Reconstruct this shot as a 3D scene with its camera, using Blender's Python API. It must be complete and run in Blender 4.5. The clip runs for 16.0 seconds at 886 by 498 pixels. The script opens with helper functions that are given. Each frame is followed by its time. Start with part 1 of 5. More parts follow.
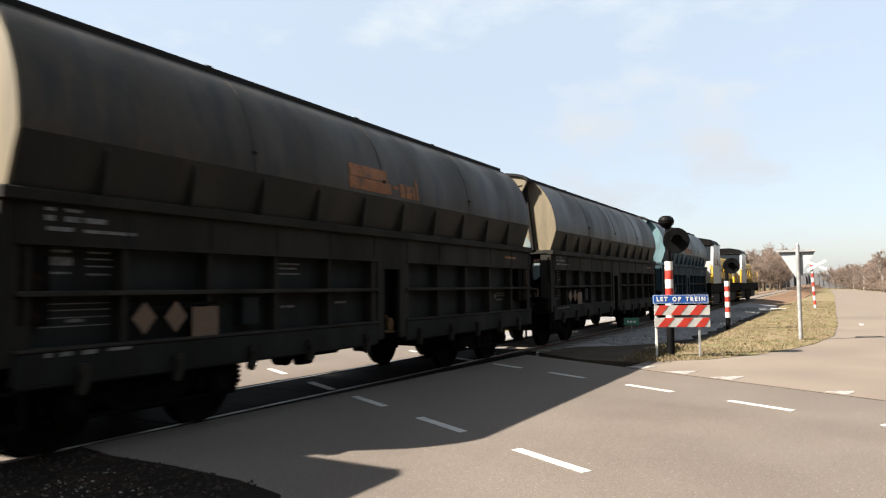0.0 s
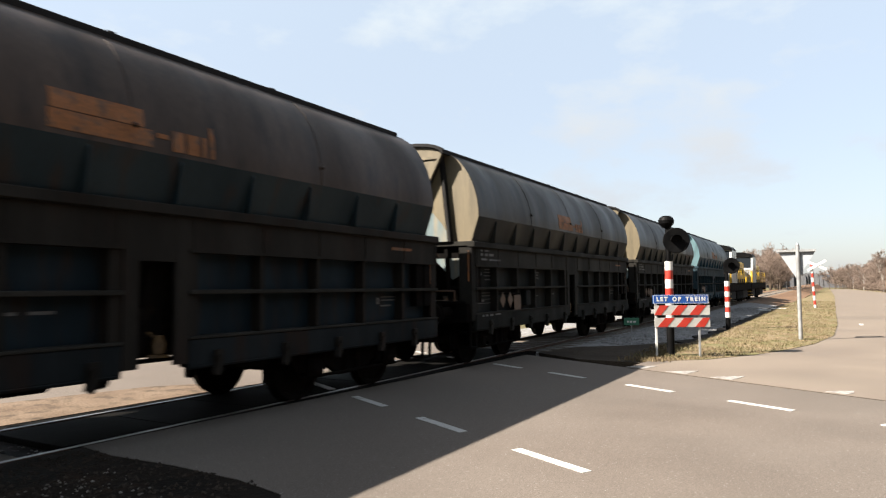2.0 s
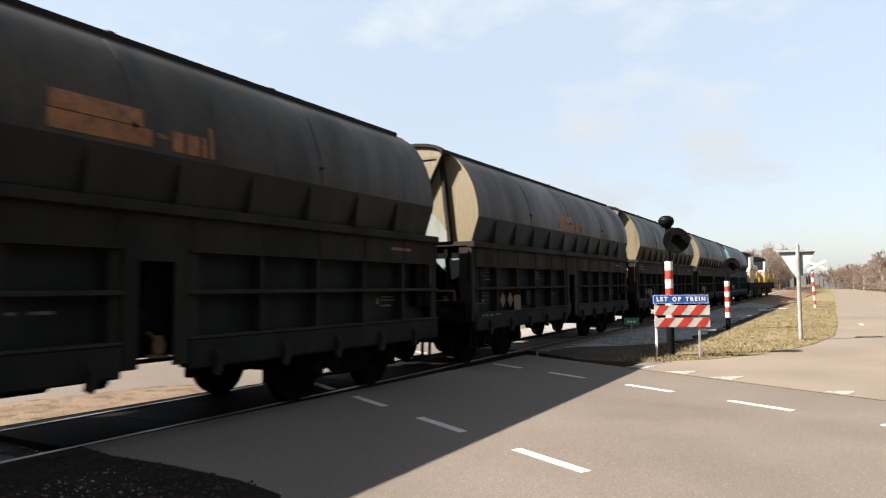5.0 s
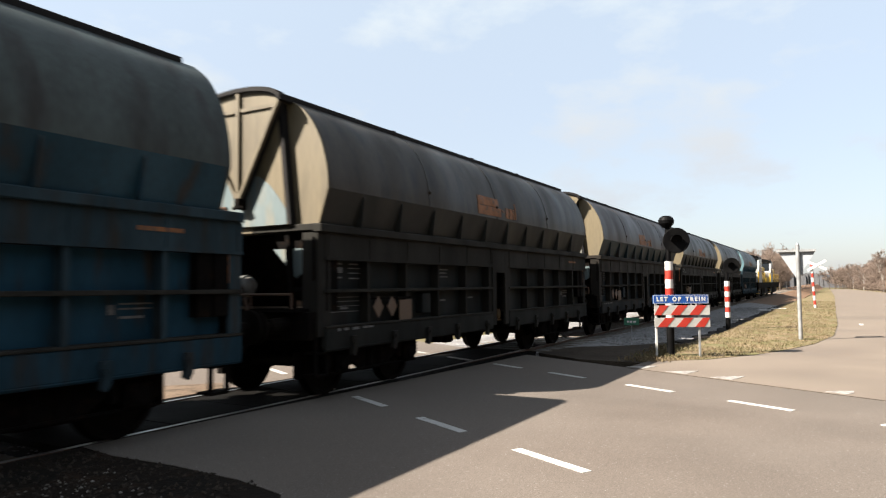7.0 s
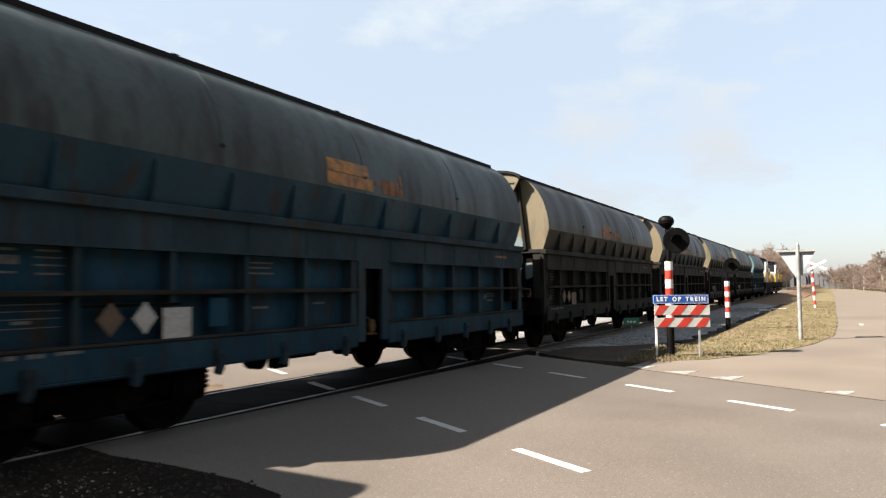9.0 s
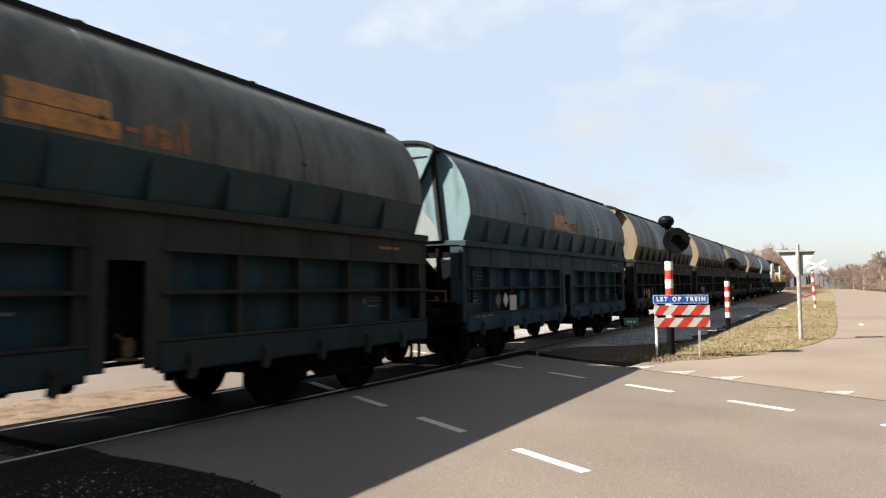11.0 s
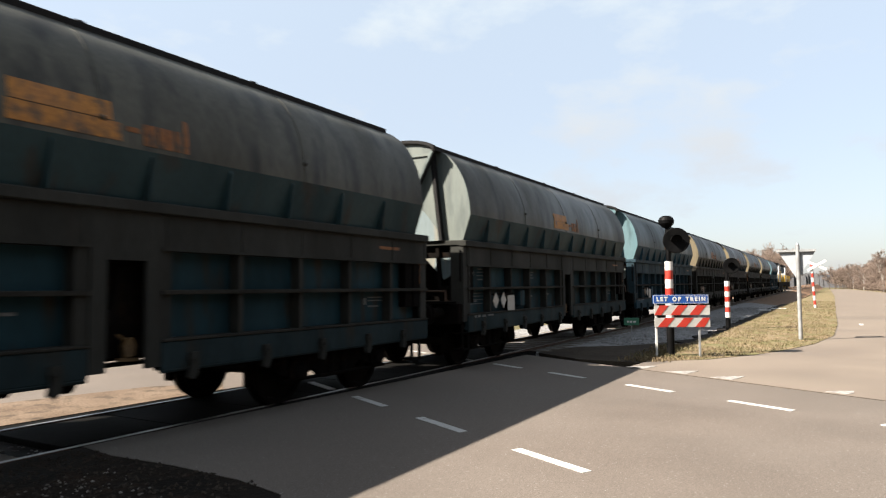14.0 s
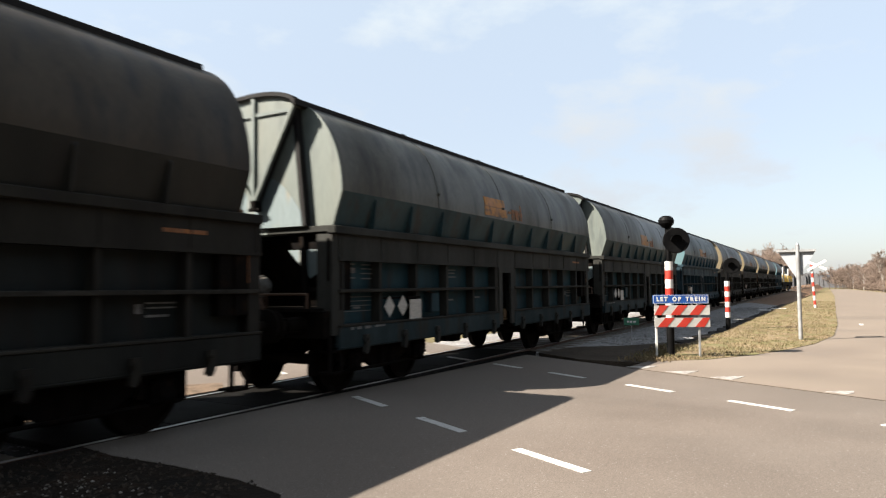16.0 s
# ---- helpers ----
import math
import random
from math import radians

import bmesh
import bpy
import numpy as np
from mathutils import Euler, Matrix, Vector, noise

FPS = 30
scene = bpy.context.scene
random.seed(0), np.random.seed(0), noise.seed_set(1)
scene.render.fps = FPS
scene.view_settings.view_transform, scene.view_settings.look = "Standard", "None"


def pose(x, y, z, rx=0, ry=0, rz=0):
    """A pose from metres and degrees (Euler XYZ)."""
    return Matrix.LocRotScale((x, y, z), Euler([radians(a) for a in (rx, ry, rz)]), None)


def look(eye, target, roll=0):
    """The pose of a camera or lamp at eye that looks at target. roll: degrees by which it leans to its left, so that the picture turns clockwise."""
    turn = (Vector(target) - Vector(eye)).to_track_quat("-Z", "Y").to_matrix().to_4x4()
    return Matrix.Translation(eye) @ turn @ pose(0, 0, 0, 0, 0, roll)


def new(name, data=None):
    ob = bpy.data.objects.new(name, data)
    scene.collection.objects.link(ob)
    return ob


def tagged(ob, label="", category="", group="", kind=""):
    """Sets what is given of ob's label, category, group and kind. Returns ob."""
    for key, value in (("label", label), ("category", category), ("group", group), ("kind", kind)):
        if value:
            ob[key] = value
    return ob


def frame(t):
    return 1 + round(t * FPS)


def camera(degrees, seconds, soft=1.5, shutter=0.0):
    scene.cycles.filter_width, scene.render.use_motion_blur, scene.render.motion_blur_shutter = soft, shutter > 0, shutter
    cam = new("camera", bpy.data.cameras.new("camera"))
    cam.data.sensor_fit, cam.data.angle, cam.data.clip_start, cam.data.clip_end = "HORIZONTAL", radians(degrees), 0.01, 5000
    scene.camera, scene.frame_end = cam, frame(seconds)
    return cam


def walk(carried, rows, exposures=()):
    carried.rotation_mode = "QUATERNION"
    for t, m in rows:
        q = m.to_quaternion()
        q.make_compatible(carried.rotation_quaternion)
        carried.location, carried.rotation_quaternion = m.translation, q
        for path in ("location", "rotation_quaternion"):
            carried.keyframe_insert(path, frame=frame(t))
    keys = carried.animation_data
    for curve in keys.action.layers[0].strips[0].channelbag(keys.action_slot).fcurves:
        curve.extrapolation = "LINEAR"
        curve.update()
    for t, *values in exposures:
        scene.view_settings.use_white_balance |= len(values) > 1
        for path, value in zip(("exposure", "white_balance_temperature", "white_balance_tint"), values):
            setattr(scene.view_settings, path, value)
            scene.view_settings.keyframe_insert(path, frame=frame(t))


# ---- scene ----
YAW, PITCH = radians(30.857), radians(3.293)
EYE = (0.0, 0.0, 1.541)
AIM = (EYE[0] - math.sin(YAW) * math.cos(PITCH), EYE[1] + math.cos(YAW) * math.cos(PITCH), EYE[2] + math.sin(PITCH))
cam = camera(66.08, 16.0, soft=1.22, shutter=0.5)
walk(cam, [(0.0, look(EYE, AIM, -0.44)), (16.0, look(EYE, AIM, -0.44))])

# ---- light ----
SUN_FROM = Vector((-3.2, -3.6, 4.2)).normalized()
SUN_EL = math.asin(SUN_FROM.z)
SUN_ROT = math.atan2(SUN_FROM.x, SUN_FROM.y)
scene.view_settings.exposure = 2.26
world = bpy.data.worlds.new("sky")
scene.world = world
world.use_nodes = True
wn, wl = world.node_tree.nodes, world.node_tree.links
sky = wn.new("ShaderNodeTexSky")
sky.sky_type = "NISHITA"
sky.sun_disc = False
sky.sun_elevation, sky.sun_rotation = SUN_EL, SUN_ROT % (2 * math.pi)
sky.air_density, sky.dust_density, sky.ozone_density = 1.0, 1.6, 1.0
wtc = wn.new("ShaderNodeTexCoord")
wmap = wn.new("ShaderNodeMapping")
wmap.inputs["Scale"].default_value = (1.0, 1.0, 2.2)
wl.new(wtc.outputs["Generated"], wmap.inputs["Vector"])
cloud = wn.new("ShaderNodeTexNoise")
cloud.inputs["Scale"].default_value, cloud.inputs["Detail"].default_value = 5.5, 6.0
cloud.inputs["Roughness"].default_value = 0.56
wl.new(wmap.outputs["Vector"], cloud.inputs["Vector"])
cramp = wn.new("ShaderNodeMapRange")
cramp.inputs["From Min"].default_value, cramp.inputs["From Max"].default_value = 0.50, 0.70
cramp.inputs["To Min"].default_value, cramp.inputs["To Max"].default_value = 0.6, 0.97
wl.new(cloud.outputs["Fac"], cramp.inputs["Value"])
cmix = wn.new("ShaderNodeMix")
cmix.data_type = "RGBA"
wl.new(cramp.outputs["Result"], cmix.inputs["Factor"])
wl.new(sky.outputs["Color"], cmix.inputs[6])
# thin haze: whiter and greyer towards the horizon
wsep = wn.new("ShaderNodeSeparateXYZ")
wl.new(wtc.outputs["Generated"], wsep.inputs[0])
wup = wn.new("ShaderNodeMapRange")
wup.inputs["From Min"].default_value, wup.inputs["From Max"].default_value = 0.0, 0.38
wl.new(wsep.outputs["Z"], wup.inputs["Value"])
hmix = wn.new("ShaderNodeMix")
hmix.data_type = "RGBA"
wl.new(wup.outputs["Result"], hmix.inputs["Factor"])
hmix.inputs[6].default_value, hmix.inputs[7].default_value = (2.7, 2.68, 2.82, 1), (3.45, 3.78, 3.98, 1)
wl.new(hmix.outputs[2], cmix.inputs[7])
wl.new(cmix.outputs[2], wn["Background"].inputs["Color"])
wn["Background"].inputs["Strength"].default_value = 0.052
sun = new("sun", bpy.data.lights.new("sun", "SUN"))
sun.data.energy, sun.data.angle, sun.data.color = 5.0, radians(0.5), (1.0, 0.91, 0.80)
sun.matrix_world = look(SUN_FROM * 50, (0, 0, 0))


# ---- materials ----
def mat(name, c1, c2, rough=0.6, metal=0.0, scale=2.0, fine=30.0, bump=0.15, stretch=(1, 1, 1), grain=0.25, third=None, amount=0.3, spec=0.4, specks=None):
    """Two colours mixed by a coarse noise, a fine grain over them, and optional patches of a third colour."""
    m = bpy.data.materials.new(name)
    m.use_nodes = True
    n, l = m.node_tree.nodes, m.node_tree.links
    b = n["Principled BSDF"]
    tc, info, add, mp = n.new("ShaderNodeTexCoord"), n.new("ShaderNodeObjectInfo"), n.new("ShaderNodeVectorMath"), n.new("ShaderNodeMapping")
    mul = n.new("ShaderNodeMath")
    mul.operation, mul.inputs[1].default_value = "MULTIPLY", 37.0
    l.new(info.outputs["Random"], mul.inputs[0])
    l.new(tc.outputs["Object"], add.inputs[0])
    l.new(mul.outputs[0], add.inputs[1])
    mp.inputs["Scale"].default_value = stretch
    l.new(add.outputs[0], mp.inputs["Vector"])

    def noise_tex(s, detail):
        t = n.new("ShaderNodeTexNoise")
        t.inputs["Scale"].default_value, t.inputs["Detail"].default_value = s, detail
        l.new(mp.outputs["Vector"], t.inputs["Vector"])
        return t

    def ramp(sock, lo, hi, a=0.0, z=1.0):
        r = n.new("ShaderNodeMapRange")
        for key, v in (("From Min", lo), ("From Max", hi), ("To Min", a), ("To Max", z)):
            r.inputs[key].default_value = v
        l.new(sock, r.inputs["Value"])
        return r.outputs["Result"]

    def mix(fac, a, z, kind="MIX"):
        x = n.new("ShaderNodeMix")
        x.data_type, x.blend_type = "RGBA", kind
        for sock, v in ((x.inputs["Factor"], fac), (x.inputs[6], a), (x.inputs[7], z)):
            if isinstance(v, tuple):
                sock.default_value = (*v, 1)
            elif isinstance(v, float):
                sock.default_value = v
            else:
                l.new(v, sock)
        return x.outputs[2]

    big, small = noise_tex(scale, 6), noise_tex(fine, 3)
    col = mix(ramp(big.outputs["Fac"], 0.35, 0.65), c1, c2)
    if third:
        patch = noise_tex(scale * 2.3 + 0.7, 8)
        col = mix(ramp(patch.outputs["Fac"], 0.62 - amount * 0.3, 0.68), col, third)
    if specks:
        dots, tone = noise_tex(fine * 0.45, 1), noise_tex(0.13, 2)
        col = mix(ramp(dots.outputs["Fac"], 0.70, 0.76, 0.0, 0.75), col, specks)
        col = mix(ramp(tone.outputs["Fac"], 0.4, 0.6, 0.0, 0.22), col, tuple(v * 0.45 for v in specks))
    g = n.new("ShaderNodeCombineColor")
    gv = ramp(small.outputs["Fac"], 0.3, 0.7, 1 - grain, 1 + grain)
    for i in range(3):
        l.new(gv, g.inputs[i])
    col = mix(1.0, col, g.outputs[0], "MULTIPLY")
    l.new(col, b.inputs["Base Color"])
    l.new(ramp(big.outputs["Fac"], 0.3, 0.7, max(rough - 0.12, 0.05), min(rough + 0.12, 1.0)), b.inputs["Roughness"])
    b.inputs["Metallic"].default_value, b.inputs["Specular IOR Level"].default_value = metal, spec
    bp = n.new("ShaderNodeBump")
    bp.inputs["Strength"].default_value, bp.inputs["Distance"].default_value = bump, 0.01
    l.new(small.outputs["Fac"], bp.inputs["Height"])
    l.new(bp.outputs["Normal"], b.inputs["Normal"])
    return m


STREAK = (1.5, 1.5, 0.3)
M = {
    "asphalt": mat("asphalt", (0.0795, 0.0663, 0.0560), (0.0990, 0.0834, 0.0712), 0.85, 0, 0.5, 110, 0.2, grain=0.28, spec=0.1, specks=(0.2, 0.19, 0.175)),
    "asphalt_old": mat("asphalt_old", (0.1055, 0.0875, 0.0725), (0.128, 0.1068, 0.0878), 0.88, 0, 0.4, 100, 0.14, grain=0.18, spec=0.1),
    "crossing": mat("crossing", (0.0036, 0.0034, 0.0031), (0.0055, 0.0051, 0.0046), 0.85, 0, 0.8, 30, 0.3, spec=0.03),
    "marking": mat("marking", (0.2869, 0.2827, 0.2657), (0.329, 0.3249, 0.308), 0.7, 0, 3, 50, 0.2, grain=0.12, third=(0.1772, 0.1687, 0.1519), amount=0.25),
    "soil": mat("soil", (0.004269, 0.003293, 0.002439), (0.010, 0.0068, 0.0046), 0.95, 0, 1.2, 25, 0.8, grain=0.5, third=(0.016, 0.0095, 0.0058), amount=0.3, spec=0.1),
    "marking_worn": mat("marking_worn", (0.26, 0.25, 0.235), (0.2, 0.19, 0.175), 0.75, 0, 5, 50, 0.2, grain=0.15, third=(0.11, 0.1, 0.09), amount=0.9),
    "earth": mat("earth", (0.0256, 0.02, 0.0152), (0.048, 0.0384, 0.0288), 0.95, 0, 1.5, 25, 0.8, grain=0.4, spec=0.05),
    "sand": mat("sand", (0.118, 0.088, 0.064), (0.085, 0.062, 0.045), 0.95, 0, 1.1, 30, 0.5, grain=0.35, third=(0.050, 0.038, 0.028), amount=0.35, spec=0.05),
    "stone": mat("stone", (0.012, 0.0095, 0.0075), (0.034, 0.027, 0.021), 0.9, 0, 9, 60, 0.4, spec=0.1),
    "ballast": mat("ballast", (0.112, 0.112, 0.113), (0.182, 0.180, 0.178), 0.92, 0, 2.0, 16, 0.9, grain=0.5, third=(0.085, 0.072, 0.062), amount=0.4, spec=0.2),
    "track_rust": mat("track_rust", (0.09504, 0.05616, 0.03456), (0.1296, 0.08208, 0.05184), 0.95, 0, 1.5, 15, 0.9, grain=0.4, spec=0.1),
    "dry_grass": mat("dry_grass", (0.112, 0.083, 0.050), (0.146, 0.112, 0.068), 0.95, 0, 0.35, 20, 0.8, grain=0.5, third=(0.082, 0.080, 0.034), amount=0.65, spec=0.1),
    "field": mat("field", (0.06316, 0.05573, 0.02601), (0.09288, 0.07805, 0.04087), 0.95, 0, 0.05, 3, 0.5, grain=0.3, spec=0.1),
    "rail_side": mat("rail_side", (0.0432, 0.02376, 0.01512), (0.0648, 0.03672, 0.0216), 0.8, 0.2, 3, 40, 0.3),
    "rail_top": mat("rail_top", (0.25, 0.245, 0.24), (0.3, 0.295, 0.285), 0.45, 1.0, 3, 60, 0.05, grain=0.08),
    "sleeper": mat("sleeper", (0.06912, 0.05616, 0.0432), (0.09504, 0.07776, 0.06048), 0.9, 0, 3, 25, 0.5),
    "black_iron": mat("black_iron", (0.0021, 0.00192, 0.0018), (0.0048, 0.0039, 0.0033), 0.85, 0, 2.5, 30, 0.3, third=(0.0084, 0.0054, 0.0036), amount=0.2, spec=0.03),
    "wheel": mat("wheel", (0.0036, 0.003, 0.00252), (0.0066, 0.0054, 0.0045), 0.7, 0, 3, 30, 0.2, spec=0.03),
    "gutter": mat("gutter", (0.005, 0.0048, 0.005), (0.010, 0.009, 0.0085), 0.8, 0, 2, 30, 0.2, spec=0.15),
    "orange": mat("orange", (0.225, 0.088, 0.010), (0.260, 0.110, 0.015), 0.6, 0, 3, 30, 0.1, third=(0.07356, 0.04138, 0.0207), amount=0.55),
    "orange_worn": mat("orange_worn", (0.165, 0.058, 0.010), (0.120, 0.044, 0.010), 0.7, 0, 4, 30, 0.1, third=(0.050, 0.030, 0.018), amount=0.4),
    "white_ink": mat("white_ink", (0.075, 0.078, 0.078), (0.110, 0.110, 0.107), 0.7, 0, 6, 40, 0.1, third=(0.042, 0.042, 0.042), amount=0.6),
    "placard": mat("placard", (0.258, 0.2494, 0.2279), (0.2924, 0.2838, 0.258), 0.6, 0, 6, 40, 0.1),
    "placard_old": mat("placard_old", (0.066, 0.040, 0.024), (0.084, 0.054, 0.033), 0.7, 0, 6, 40, 0.1),
    "red": mat("red", (0.2408, 0.01686, 0.009632), (0.2794, 0.02408, 0.01445), 0.45, 0, 4, 30, 0.08, grain=0.1),
    "white": mat("white", (0.3814, 0.3761, 0.3603), (0.4238, 0.4185, 0.4026), 0.45, 0, 4, 30, 0.08, grain=0.07),
    "board_grey": mat("board_grey", (0.2408, 0.236, 0.2215), (0.289, 0.2842, 0.2649), 0.5, 0, 4, 30, 0.08, grain=0.1),
    "blue_sign": mat("blue_sign", (0.005779, 0.04094, 0.1734), (0.007706, 0.05057, 0.2022), 0.4, 0, 4, 30, 0.05, grain=0.07),
    "green_sign": mat("green_sign", (0.012, 0.096, 0.054), (0.018, 0.12, 0.066), 0.5, 0, 4, 30, 0.05, grain=0.07),
    "plate_back": mat("plate_back", (0.15, 0.16, 0.17), (0.18, 0.19, 0.2), 0.6, 0.2, 6, 40, 0.1, grain=0.1),
    "plate_pale": mat("plate_pale", (0.19, 0.205, 0.22), (0.22, 0.235, 0.25), 0.5, 0, 6, 40, 0.1, grain=0.06),
    "end_low": mat("end_low", (0.070, 0.100, 0.106), (0.092, 0.118, 0.122), 0.6, 0, 1.2, 20, 0.1, STREAK, 0.1, (0.13, 0.12, 0.09), 0.4),
    "tank_grey": mat("tank_grey", (0.115, 0.118, 0.114), (0.070, 0.069, 0.064), 0.7, 0, 3, 30, 0.2, third=(0.05, 0.03, 0.02), amount=0.4, spec=0.2),
    "tank_grey_dark": mat("tank_grey_dark", (0.030, 0.029, 0.028), (0.020, 0.019, 0.018), 0.85, 0, 3, 30, 0.2, spec=0.1),
    "ledge_dust": mat("ledge_dust", (0.0255, 0.0240, 0.0205), (0.0165, 0.0158, 0.0138), 0.92, 0, 2.0, 30, 0.3, grain=0.3, spec=0.05),
    "valve_yellow": mat("valve_yellow", (0.075, 0.042, 0.010), (0.045, 0.026, 0.009), 0.6, 0, 6, 30, 0.1),
    "pebble": mat("pebble", (0.07, 0.062, 0.052), (0.15, 0.14, 0.125), 0.9, 0, 9, 60, 0.3, spec=0.1),
    "galv": mat("galv", (0.2022, 0.2071, 0.2071), (0.2504, 0.2553, 0.2553), 0.5, 0.5, 6, 40, 0.1, grain=0.12),
    "black_paint": mat("black_paint", (0.0014, 0.0014, 0.0016), (0.003, 0.003, 0.003), 0.6, 0, 4, 30, 0.1, spec=0.06),
    "lens_red": mat("lens_red", (0.10, 0.012, 0.012), (0.14, 0.018, 0.018), 0.15, 0, 4, 30, 0.0),
    "loco_yellow": mat("loco_yellow", (0.43, 0.26, 0.013), (0.48, 0.30, 0.020), 0.45, 0, 2, 30, 0.08, grain=0.1, third=(0.13, 0.08669, 0.02167), amount=0.2),
    "loco_white": mat("loco_white", (0.2043, 0.2081, 0.2043), (0.2415, 0.2415, 0.2341), 0.45, 0, 2, 30, 0.08, grain=0.1),
    "bark": mat("bark", (0.045, 0.033, 0.025), (0.072, 0.054, 0.040), 0.95, 0, 3, 20, 0.5, spec=0.1),
    "birch": mat("birch", (0.252, 0.2369, 0.2117), (0.2016, 0.1814, 0.1613), 0.9, 0, 3, 20, 0.4, third=(0.04032, 0.03528, 0.03024), amount=0.3),
    "twig": mat("twig", (0.122, 0.092, 0.075), (0.160, 0.123, 0.101), 0.95, 0, 0.5, 8, 0.2, spec=0.1),
    "far_wood": mat("far_wood", (0.062, 0.063, 0.068), (0.085, 0.084, 0.086), 0.95, 0, 0.08, 1.2, 0.4, spec=0.1),
}
glass = bpy.data.materials.new("dark_glass")
glass.use_nodes = True
gb = glass.node_tree.nodes["Principled BSDF"]
gb.inputs["Base Color"].default_value, gb.inputs["Roughness"].default_value = (0.008, 0.010, 0.012, 1), 0.12
gb.inputs["IOR"].default_value = 1.2
M["glass"] = glass


def paints(key, hood, skirt, side, panel, end, dirt):
    """The paints of one wagon, under dust and soot."""
    return {
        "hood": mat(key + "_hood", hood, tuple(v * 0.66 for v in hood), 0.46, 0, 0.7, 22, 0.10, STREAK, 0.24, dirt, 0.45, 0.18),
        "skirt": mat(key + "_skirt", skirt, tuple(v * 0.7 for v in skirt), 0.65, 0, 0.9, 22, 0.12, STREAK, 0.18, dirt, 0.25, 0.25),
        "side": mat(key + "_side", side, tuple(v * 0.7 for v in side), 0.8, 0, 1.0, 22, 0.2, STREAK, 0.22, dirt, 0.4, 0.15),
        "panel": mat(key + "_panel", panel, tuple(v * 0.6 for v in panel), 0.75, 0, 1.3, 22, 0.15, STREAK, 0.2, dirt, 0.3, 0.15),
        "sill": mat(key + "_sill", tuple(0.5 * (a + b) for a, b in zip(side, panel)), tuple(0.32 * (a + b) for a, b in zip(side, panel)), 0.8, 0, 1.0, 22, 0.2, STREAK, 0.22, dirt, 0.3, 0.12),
        "end": mat(key + "_end", end[0], end[1], 0.6, 0, 0.9, 18, 0.12, STREAK, 0.08, tuple(0.55 * v for v in end[0]), 0.4),
    }


CREAM = ((0.102, 0.0805, 0.0430), (0.070, 0.0555, 0.0318))
PALE = ((0.0690, 0.0870, 0.0815), (0.0805, 0.0885, 0.0735))
AQUA = ((0.0450, 0.0980, 0.1120), (0.0590, 0.1060, 0.1180))
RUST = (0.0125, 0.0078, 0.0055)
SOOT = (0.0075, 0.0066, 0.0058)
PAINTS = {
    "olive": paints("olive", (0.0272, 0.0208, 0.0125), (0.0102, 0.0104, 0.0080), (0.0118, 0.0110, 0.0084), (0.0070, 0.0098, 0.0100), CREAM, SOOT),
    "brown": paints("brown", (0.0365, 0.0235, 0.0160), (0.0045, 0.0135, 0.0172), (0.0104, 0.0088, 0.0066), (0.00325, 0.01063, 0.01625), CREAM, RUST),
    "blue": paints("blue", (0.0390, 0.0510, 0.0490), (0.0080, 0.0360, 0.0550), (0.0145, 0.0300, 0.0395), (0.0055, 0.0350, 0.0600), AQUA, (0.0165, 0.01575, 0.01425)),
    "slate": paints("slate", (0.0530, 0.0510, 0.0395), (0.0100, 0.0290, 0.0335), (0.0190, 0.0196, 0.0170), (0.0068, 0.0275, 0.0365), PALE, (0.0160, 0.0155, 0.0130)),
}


# ---- mesh helpers ----
def part(name, bm, material, parent=None, label="", smooth=False):
    """Links a bmesh as one mesh object, under a thing or a part where one is given."""
    bmesh.ops.recalc_face_normals(bm, faces=bm.faces)
    me = bpy.data.meshes.new(name)
    bm.to_mesh(me)
    bm.free()
    for mt in material if isinstance(material, (list, tuple)) else (material,):
        me.materials.append(mt)
    if smooth:
        for p in me.polygons:
            p.use_smooth = True
    return put(name, me, parent, label)


def put(name, me, parent=None, label="", at=None):
    ob = new(name, me)
    if parent:
        ob.parent = parent
    if at:
        ob.location = at
    return tagged(ob, label)


def box(bm, x0, x1, y0, y1, z0, z1, bevel=0.0, mi=0):
    v = [bm.verts.new(p) for p in ((x0, y0, z0), (x1, y0, z0), (x1, y1, z0), (x0, y1, z0), (x0, y0, z1), (x1, y0, z1), (x1, y1, z1), (x0, y1, z1))]
    f = [bm.faces.new([v[i] for i in q]) for q in ((3, 2, 1, 0), (4, 5, 6, 7), (0, 1, 5, 4), (1, 2, 6, 5), (2, 3, 7, 6), (3, 0, 4, 7))]
    for q in f:
        q.material_index = mi
    if bevel:
        bmesh.ops.bevel(bm, geom=list({e for q in f for e in q.edges}), offset=bevel, segments=1, affect="EDGES")
    return bm


def boxed(x0, x1, y0, y1, z0, z1, bevel=0.0):
    return box(bmesh.new(), x0, x1, y0, y1, z0, z1, bevel)


def rod(bm, p0, p1, r0, r1=None, n=10):
    """A round bar between two points."""
    p0, p1 = Vector(p0), Vector(p1)
    r1 = r0 if r1 is None else r1
    q = (p1 - p0).to_track_quat("Z", "Y")
    rings = []
    for p, r in ((p0, r0), (p1, r1)):
        rings.append([bm.verts.new(p + q @ Vector((r * math.cos(2 * math.pi * i / n), r * math.sin(2 * math.pi * i / n), 0))) for i in range(n)])
    for i in range(n):
        bm.faces.new((rings[0][i], rings[0][(i + 1) % n], rings[1][(i + 1) % n], rings[1][i]))
    bm.faces.new(rings[0][::-1])
    bm.faces.new(rings[1])
    return bm


